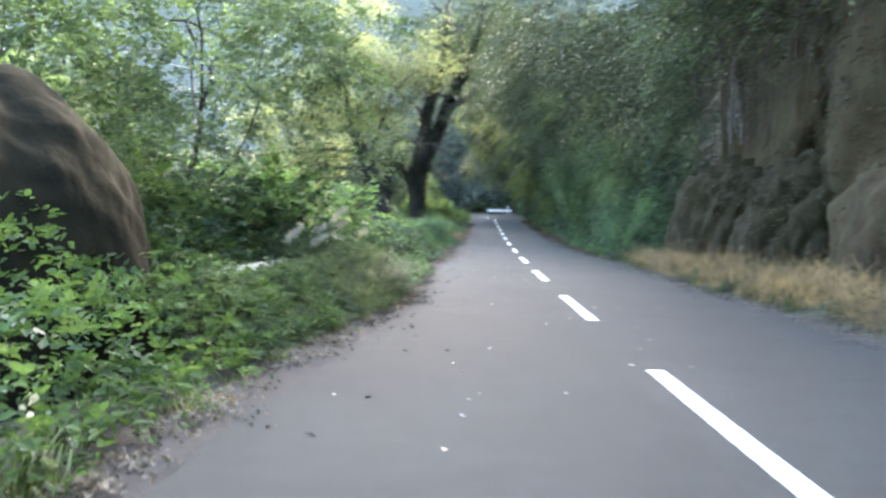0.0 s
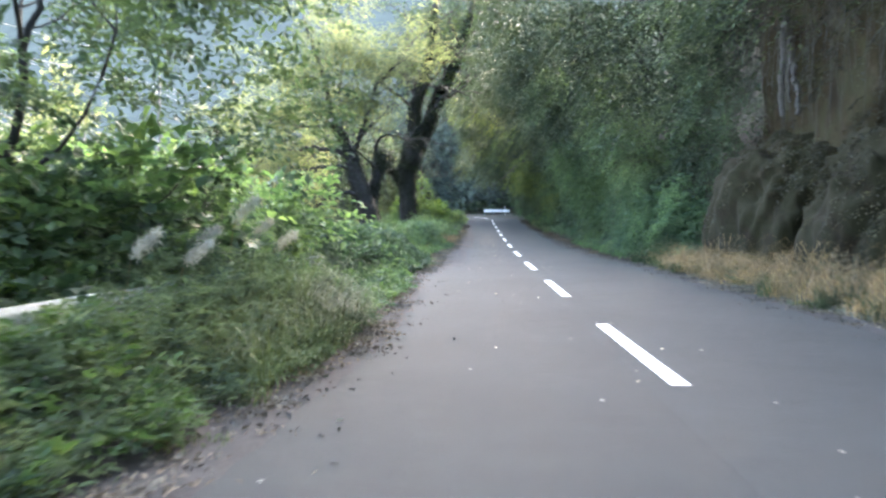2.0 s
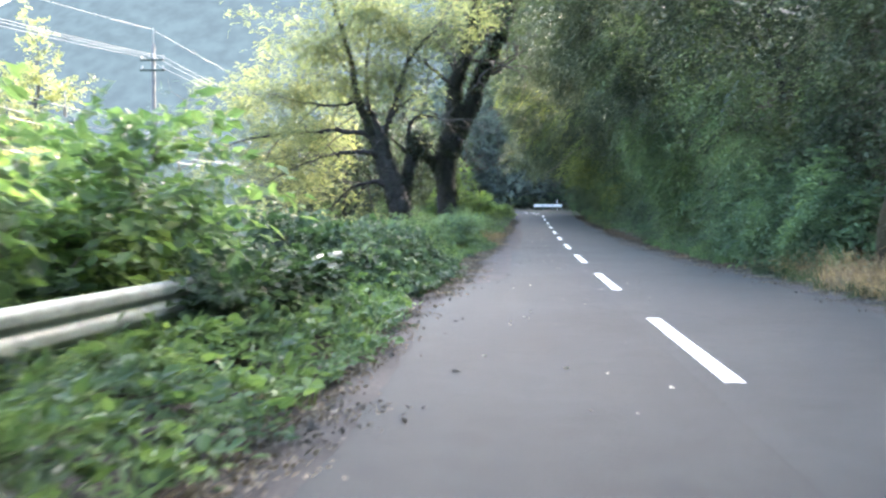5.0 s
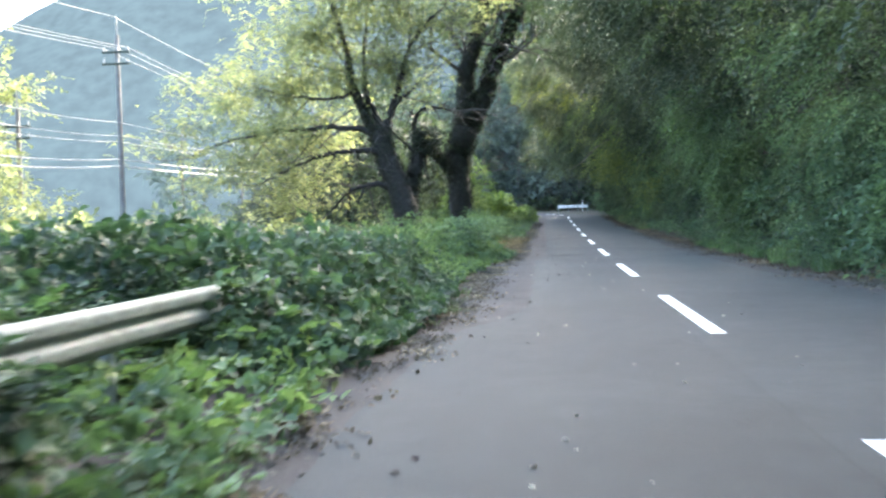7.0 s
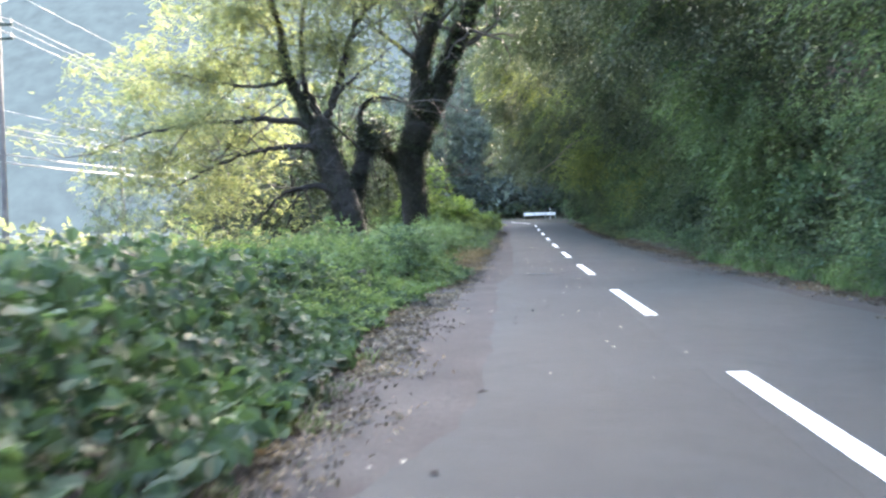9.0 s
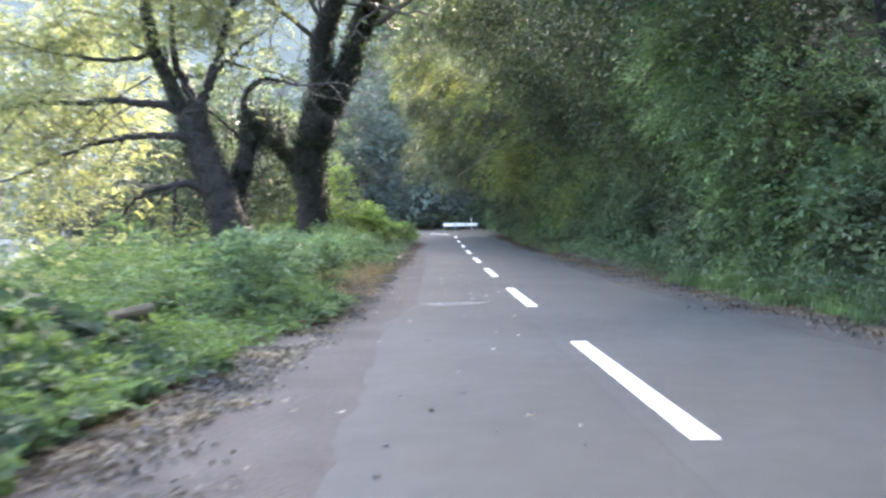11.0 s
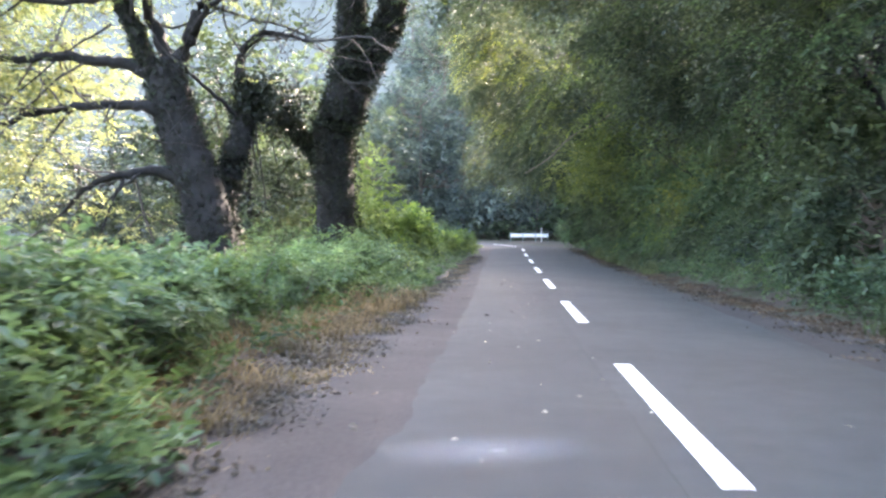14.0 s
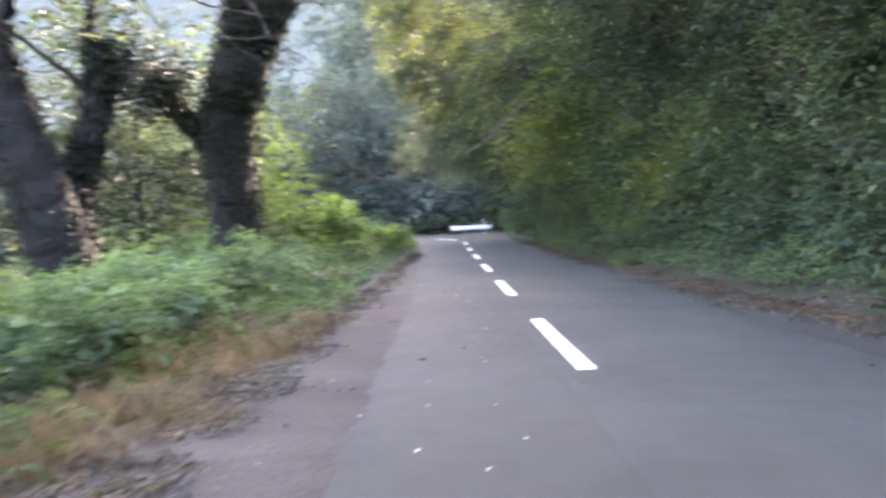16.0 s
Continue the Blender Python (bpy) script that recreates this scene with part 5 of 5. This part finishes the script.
old_tree("old_tree", "tall old tree with ivy-clad forked trunk", (-7.6, Y, 0.3), [
    ([(-7.6, Y, -1.2), (-7.62, Y, 2.3), (-7.7, Y, 4.2), (-7.72, Y, 5.5), (-7.4, Y, 6.5), (-7.05, Y, 7.6), (-6.8, Y, 8.7)], 0.68, 0.88),
    ([(-6.95, Y, 8.2), (-7.05, Y, 9.8), (-6.95, Y, 11.2), (-6.35, Y, 13.0), (-5.8, Y, 15.1), (-5.4, Y, 19)], 0.6, 0.3),
    ([(-6.6, Y, 8.1), (-5.85, Y + 0.3, 9.5), (-5.5, Y + 0.4, 10.7), (-4.8, Y + 0.4, 12.4), (-4.2, Y + 0.4, 13.8), (-3.4, Y + 0.4, 15.2), (-2.4, Y, 18.6)], 0.58, 0.3),
    ([(-7.8, Y, 4.3), (-8.3, Y, 4.9), (-9.0, Y, 5.6), (-9.66, Y, 6.26), (-10.1, Y, 6.94)], 0.36, 0.2),
], 9.0, 26000, 0.16, LEAF_MID, 460, 0.6)

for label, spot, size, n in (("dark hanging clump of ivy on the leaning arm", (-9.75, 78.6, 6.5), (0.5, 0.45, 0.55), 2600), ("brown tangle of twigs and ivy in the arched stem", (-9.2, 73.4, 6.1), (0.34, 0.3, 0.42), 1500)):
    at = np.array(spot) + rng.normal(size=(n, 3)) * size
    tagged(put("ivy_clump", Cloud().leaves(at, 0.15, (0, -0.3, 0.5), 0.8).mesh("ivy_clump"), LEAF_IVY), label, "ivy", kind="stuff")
boughs("climbing_vine", "ivy shoots standing out from the forked stems", [(-5.0 + rng.normal() * 0.7, 79.4, z, rng.uniform(0.35, 0.6)) for z in np.arange(10, 17.5, 0.35)] + [(-6.6 + rng.normal() * 0.3, 79.2, z, 0.45) for z in np.arange(9.5, 16, 0.6)], 0.15, LEAF_MID, 40)

# ---- shrubs and trees on the left ----
shrubs_l = [
    make_shrub("shrub", "green broad-leaved bush beside the road", LEAF_BUSH, 2.6, 1.7, 4200, 0.15),
    make_shrub("shrub", "bushy green shrub overgrown with vines", LEAF_FRESH, 2.6, 1.8, 4200, 0.16, width=0.75),
]
scatter(shrubs_l, [(-7.0, 11, 1.1), (-7.2, 14, 1.25), (-7.4, 17.5, 1.5), (-8.0, 20, 1.4), (-8.5, 9, 1.3), 
                   (-8.2, 7.0, 0.9), (-7.0, 20.5, 1.3), (-7.6, 12.5, 1.2)], "bushes on the left verge")
shrubs_v = [make_shrub("shrub", "bushy green shrub smothered in creeping vine", LEAF_KUDZU, 2.6, 1.8, 4200, 0.15, width=0.75)]
scatter(shrubs_v, [(-9.5, 26, 1.2), (-7.4, 29, 0.75), (-9.0, 33, 0.9), (-10.5, 37, 1.0), (-12, 44, 1.0), (-11, 52, 0.9), (-13, 58, 1.0), (-6.6, 26, 0.75), (-8.6, 40, 0.6), (-7.6, 23, 1.2), (-7.7, 24.4, 0.9), (-8.8, 23, 1.4), (-8.2, 27.5, 1.0), (-7.2, 31, 0.75), (-6.5, 40, 0.5), (-7.2, 43, 0.6), (-7.7, 46.5, 0.6), (-6.4, 36.5, 0.5), (-8.6, 48.5, 0.65)], "bushes smothered in vine")
shrubs_k = [make_shrub("shrub", "small bush of vine leaves against the guard rail", LEAF_KUDZU, 1.0, 0.65, 1100, 0.12, 6, width=0.75)]
scatter(shrubs_k, [(-4.7, 20.6, 0.9), (-4.65, 21.3, 0.95), (-4.6, 21.9, 0.95), (-4.7, 22.4, 1.05), (-4.8, 23.0, 1.0), (-4.55, 22.7, 0.95)], "bushes on the left verge")
for x, y, h, r in ((-6.9, 17.6, 3.3, 1.5), (-7.7, 20.4, 3.2, 1.6)):
    bush = make_shrub("shrub", "dense leafy green bush behind the guard rail", LEAF_FRESH if y < 19 else LEAF_SAPLING, h, r, 8000, 0.15, 10, width=0.75)
    place(bush, x, y, 0, 1.0, -0.2, "bushes on the left verge", True)
big_bush = make_shrub("shrub", "tall rounded yellow-green bush against the old tree", LEAF_BRIGHT, 5.4, 2.3, 11000, 0.17, 11)
place(big_bush, -7.7, 83.5, 40, 1.0, -0.3, "bushes below the old trees", True)
shrubs_b = [make_shrub("shrub", "fresh yellow-green bush beside the old tree", LEAF_BRIGHT, 2.6, 1.8, 4500, 0.14)]
scatter(shrubs_b, [(-6.7, 84.5, 1.3), (-5.9, 86.5, 1.1), (-5.0, 91, 0.75), (-3.9, 95, 0.7), (-3.6, 100, 0.65), (-8.8, 81, 1.0)], "bushes below the old trees")
shrubs_y = [make_shrub("shrub", "sunlit yellow bush on the bank", LEAF_YELLOW, 2.6, 1.8, 4500, 0.14)]
scatter(shrubs_y, [(-17.2, 77, 1.75), (-15.0, 78, 1.95), (-13.0, 76.5, 1.5), (-18.8, 80, 1.7), (-12, 90, 1.3), (-24, 62, 1.1), (-20, 56, 0.9), (-11.2, 78, 0.9), (-13.5, 43, 1.7), (-12.2, 48, 1.5), (-15.5, 50, 1.8), (-16.5, 60, 1.6), (-14.5, 66, 1.3), (-18.5, 66, 1.6), (-11.8, 39, 1.4), (-22, 70, 1.4), (-14, 36, 1.7), (-17, 42, 1.8), (-10.8, 34, 1.2)], "bright bushes on the bank")
weeds = [make_shrub("tall_weed", "leafy green tall weed on the verge", LEAF_NETTLE, 1.6, 0.7, 1100, 0.14, 6, width=0.45, droop=0.5),
         make_shrub("tall_weed", "bushy mint green weed on the verge", LEAF_FERN, 1.45, 0.75, 1100, 0.14, 6, width=0.42, droop=0.5)]
scatter(weeds, [(-4.7 - 4.2 * rng.uniform() ** 1.4, 47 + 27 * rng.uniform(), rng.uniform(0.55, 1.05)) for k in range(100)], "tall weeds of the left verge", lambda x, y: y < 60 or x > -6)
trees_l = [make_tree("tree", "small spreading tree with fresh green leaves", LEAF_SAPLING, 6.4, 3.4, 15000, 0.12, (0.9, 0), 0.1, 0.4, 0.45, 0.38, BARK)]
along(trees_l, [(-7.6, 12.6, 1.0), (-9.4, 8.0, 1.0), (-12.0, 14.5, 1.0), (-13.5, 13.0, 1.2), (-14.5, 19.0, 1.0)], "small trees on the left", 40)
trees_f = [make_tree("tree", "sunlit broad-leaved tree across the valley", LEAF_YELLOW, 9, 3.6, 9000, 0.24, (0, 0), 0.2, 0.5), make_tree("tree", "tall sunlit tree below the utility wires", LEAF_YELLOW, 10, 4, 9000, 0.26, (0, 0), 0.2, 0.5)]
along(trees_f, [(-27.5, 58, 0.85), (-32, 62, 1.1)], "bright trees in the valley", 180)
# darker leaf colours here stand in for dimmer light behind the trunks
trees_o = [make_tree("tree", "green tree standing behind the old trees, painted shade-dark", LEAF_SHADE, 9, 3.8, 8500, 0.2, (0, 0), 0.16, 0.5, 0.5, 0.18),
           make_tree("tree", "mid green tree standing behind the old trees", LEAF_DARK, 8, 3.6, 8000, 0.19, (0, 0), 0.16, 0.5, 0.5, 0.15)]
along(trees_o, [(-13.5, 88, 1.35), (-17.5, 90, 1.4), (-21.5, 87, 1.0), (-16, 97, 1.5), (-25, 94, 1.0), (-11.5, 96, 1.3), (-20.5, 100, 1.4), (-27, 84, 0.75)], "trees behind the old trees", 180)
shrubs_o = [make_shrub("shrub", "olive green bush behind the arched stem", LEAF_OLIVE, 4.6, 2.0, 6500, 0.15, 9)]
scatter(shrubs_o, [(-10.6, 84.5, 1.0, -0.5), (-12.8, 86, 1.0, -0.5), (-9.3, 87, 0.9, -0.5)], "bushes behind the old trees")
trees_b = [make_tree("tree", "haze-tinted grey-green tree beyond the bend", LEAF_HAZED, 15, 4.8, 5500, 0.4, (0, 0), 0.25, 0.7, 0.5, 0.08, TWIG),
           make_tree("tree", "tall haze-tinted green tree beyond the bend", LEAF_HAZED, 20, 5.2, 6000, 0.42, (0, 0), 0.3, 0.7, 0.5, 0.06, TWIG)]
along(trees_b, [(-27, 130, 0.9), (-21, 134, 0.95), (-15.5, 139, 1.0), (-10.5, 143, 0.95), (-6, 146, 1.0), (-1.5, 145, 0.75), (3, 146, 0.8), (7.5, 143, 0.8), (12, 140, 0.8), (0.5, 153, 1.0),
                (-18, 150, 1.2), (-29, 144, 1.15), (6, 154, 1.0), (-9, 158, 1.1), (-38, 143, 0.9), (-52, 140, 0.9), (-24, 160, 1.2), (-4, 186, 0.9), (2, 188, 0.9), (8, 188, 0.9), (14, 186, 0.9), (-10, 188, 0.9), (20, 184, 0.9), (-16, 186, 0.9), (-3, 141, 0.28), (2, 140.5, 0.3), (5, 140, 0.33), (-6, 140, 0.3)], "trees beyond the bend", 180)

# ---- walls across the valley ----


def valley_wall(name, label, x0, y0, x1, y1, base, top, cap, body, panels):
    """A long wall in cast panels under a pale coping."""
    root = thing(name, x0, y0, base)
    root.rotation_euler = (0, 0, math.atan2(y1 - y0, x1 - x0))
    tagged(root, label, "wall")
    step = math.hypot(x1 - x0, y1 - y0) / panels
    for k in range(panels):
        put("panel", box_mesh(step - 0.04, 0.5, top - base, 0.02), body, root).matrix_basis = pose((k + 0.5) * step, 0, (top - base) / 2)
        put("coping", box_mesh(step - 0.02, 0.8, cap, 0.02), PALE_CONCRETE, root).matrix_basis = pose((k + 0.5) * step, -0.05, top - base + cap / 2)


valley_wall("parapet", "low pale concrete wall in the valley", -62, 103, -25, 99, -4, 1.2, 0.4, PALE_CONCRETE, 10)

# ---- utility poles and wires ----


def utility_pole(x, y, base, top, label):
    root = thing("utility_pole", x, y, base)
    tagged(root, label, "utility pole")
    put("pole", cylinder(0.17, top - base, 16, 0.11), CONCRETE, root)
    for z, w in ((-0.9, 1.5), (-1.5, 1.5)):
        a = put("crossarm", box_mesh(w, 0.1, 0.1), DARK_STEEL, root)
        a.matrix_basis = pose(0, -0.15, top - base + z)
        for s in (-0.65, 0.1, 0.65):
            i = put("insulator", cylinder(0.06, 0.22, 10, 0.035), STEEL, a)
            i.matrix_basis = pose(s, 0, 0.05)
    t = put("top_rod", cylinder(0.04, 1.0, 8), STEEL, root)
    t.matrix_basis = pose(0, 0, top - base)
    return root


utility_pole(-23.8, 64.5, -3.6, 11.4, "tall grey concrete utility pole with crossarms")
utility_pole(-28.5, 63, -3.6, 7.6, "dark weathered pole beside a bright tree")
utility_pole(-36.0, 118, -3.4, 7.5, "distant grey utility pole in the valley")


def wire(a, b, sag, label, r=0.012):
    t = np.linspace(0, 1, 25)[:, None]
    p = np.asarray(a) * (1 - t) + np.asarray(b) * t
    p[:, 2] -= sag * 4 * (t * (1 - t))[:, 0]
    ob = put("cable", Cloud().tube(p, np.full(25, r), 5).mesh("cable"), WIRE)
    return tagged(ob, label, "cable", "overhead cables")


for dx, z in ((0, 12.3), (-0.65, 10.7), (0.1, 10.7), (0.65, 10.7)):
    wire((-23.8 + dx, 64.3, z), (-17.0 + dx, 128, z - 1.5), 1.2, "thin overhead power cable between poles")
    wire((-23.8 + dx, 64.3, z), (-33.0 + dx, 4, z + 1), 1.2, "thin overhead power cable between poles")
for z, r in ((6.9, 0.012), (6.2, 0.014), (5.9, 0.014), (5.0, 0.022), (4.65, 0.032)):
    wire((-23.8, 64.3, z), (-24.4, 124, z + 3.3), 0.8, "slack telephone cable low on the poles", r)
    wire((-23.8, 64.3, z), (-19.0, 30, z - 0.3), 0.7, "slack telephone cable low on the poles", r)

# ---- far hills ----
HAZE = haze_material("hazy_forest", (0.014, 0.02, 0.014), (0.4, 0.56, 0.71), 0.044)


def ridge(name, label, pts, height, depth, seed):
    """A wooded ridge along a line, as a strip of hillside."""
    line = smooth_line(pts, 12)
    n, m = len(line), 24
    t = unit(np.gradient(line[:, :2], axis=0))
    out = np.stack([t[:, 1], -t[:, 0]], 1)
    rows = []
    for k in range(n):
        s = np.linspace(0, 1, m)
        top = line[k, 2]
        z = -6 + (top + 6) * s**0.9 + 1.2 * wave(np.full(m, k * 0.9), s * 9, 1.0, 3, seed) * np.minimum(1, s * 4)
        xy = line[k, :2][None] + out[k][None] * (s[:, None] * depth)
        rows.append(np.column_stack([xy, z]))
    v = np.concatenate(rows)
    i = (np.arange(n - 1)[:, None] * m + np.arange(m - 1)[None]).ravel()
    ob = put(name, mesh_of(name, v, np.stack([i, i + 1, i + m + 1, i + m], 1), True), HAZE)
    return tagged(ob, label, "hill", kind="structure")


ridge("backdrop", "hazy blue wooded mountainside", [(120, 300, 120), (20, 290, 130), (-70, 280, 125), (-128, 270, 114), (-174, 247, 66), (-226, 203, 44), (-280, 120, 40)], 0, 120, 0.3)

# ---- trees above the rock face ----
for k, (x, y, size) in enumerate(((10.6, 9.5, 1.0), (10.9, 16.5, 1.1), (10.6, 24.0, 1.05), (10.8, 31.5, 1.0))):
    place(trees_r[(0, 1, 3, 0)[k]], x, y, (8, -12, 5, -6)[k], size, 0.5, "trees of the right slope")
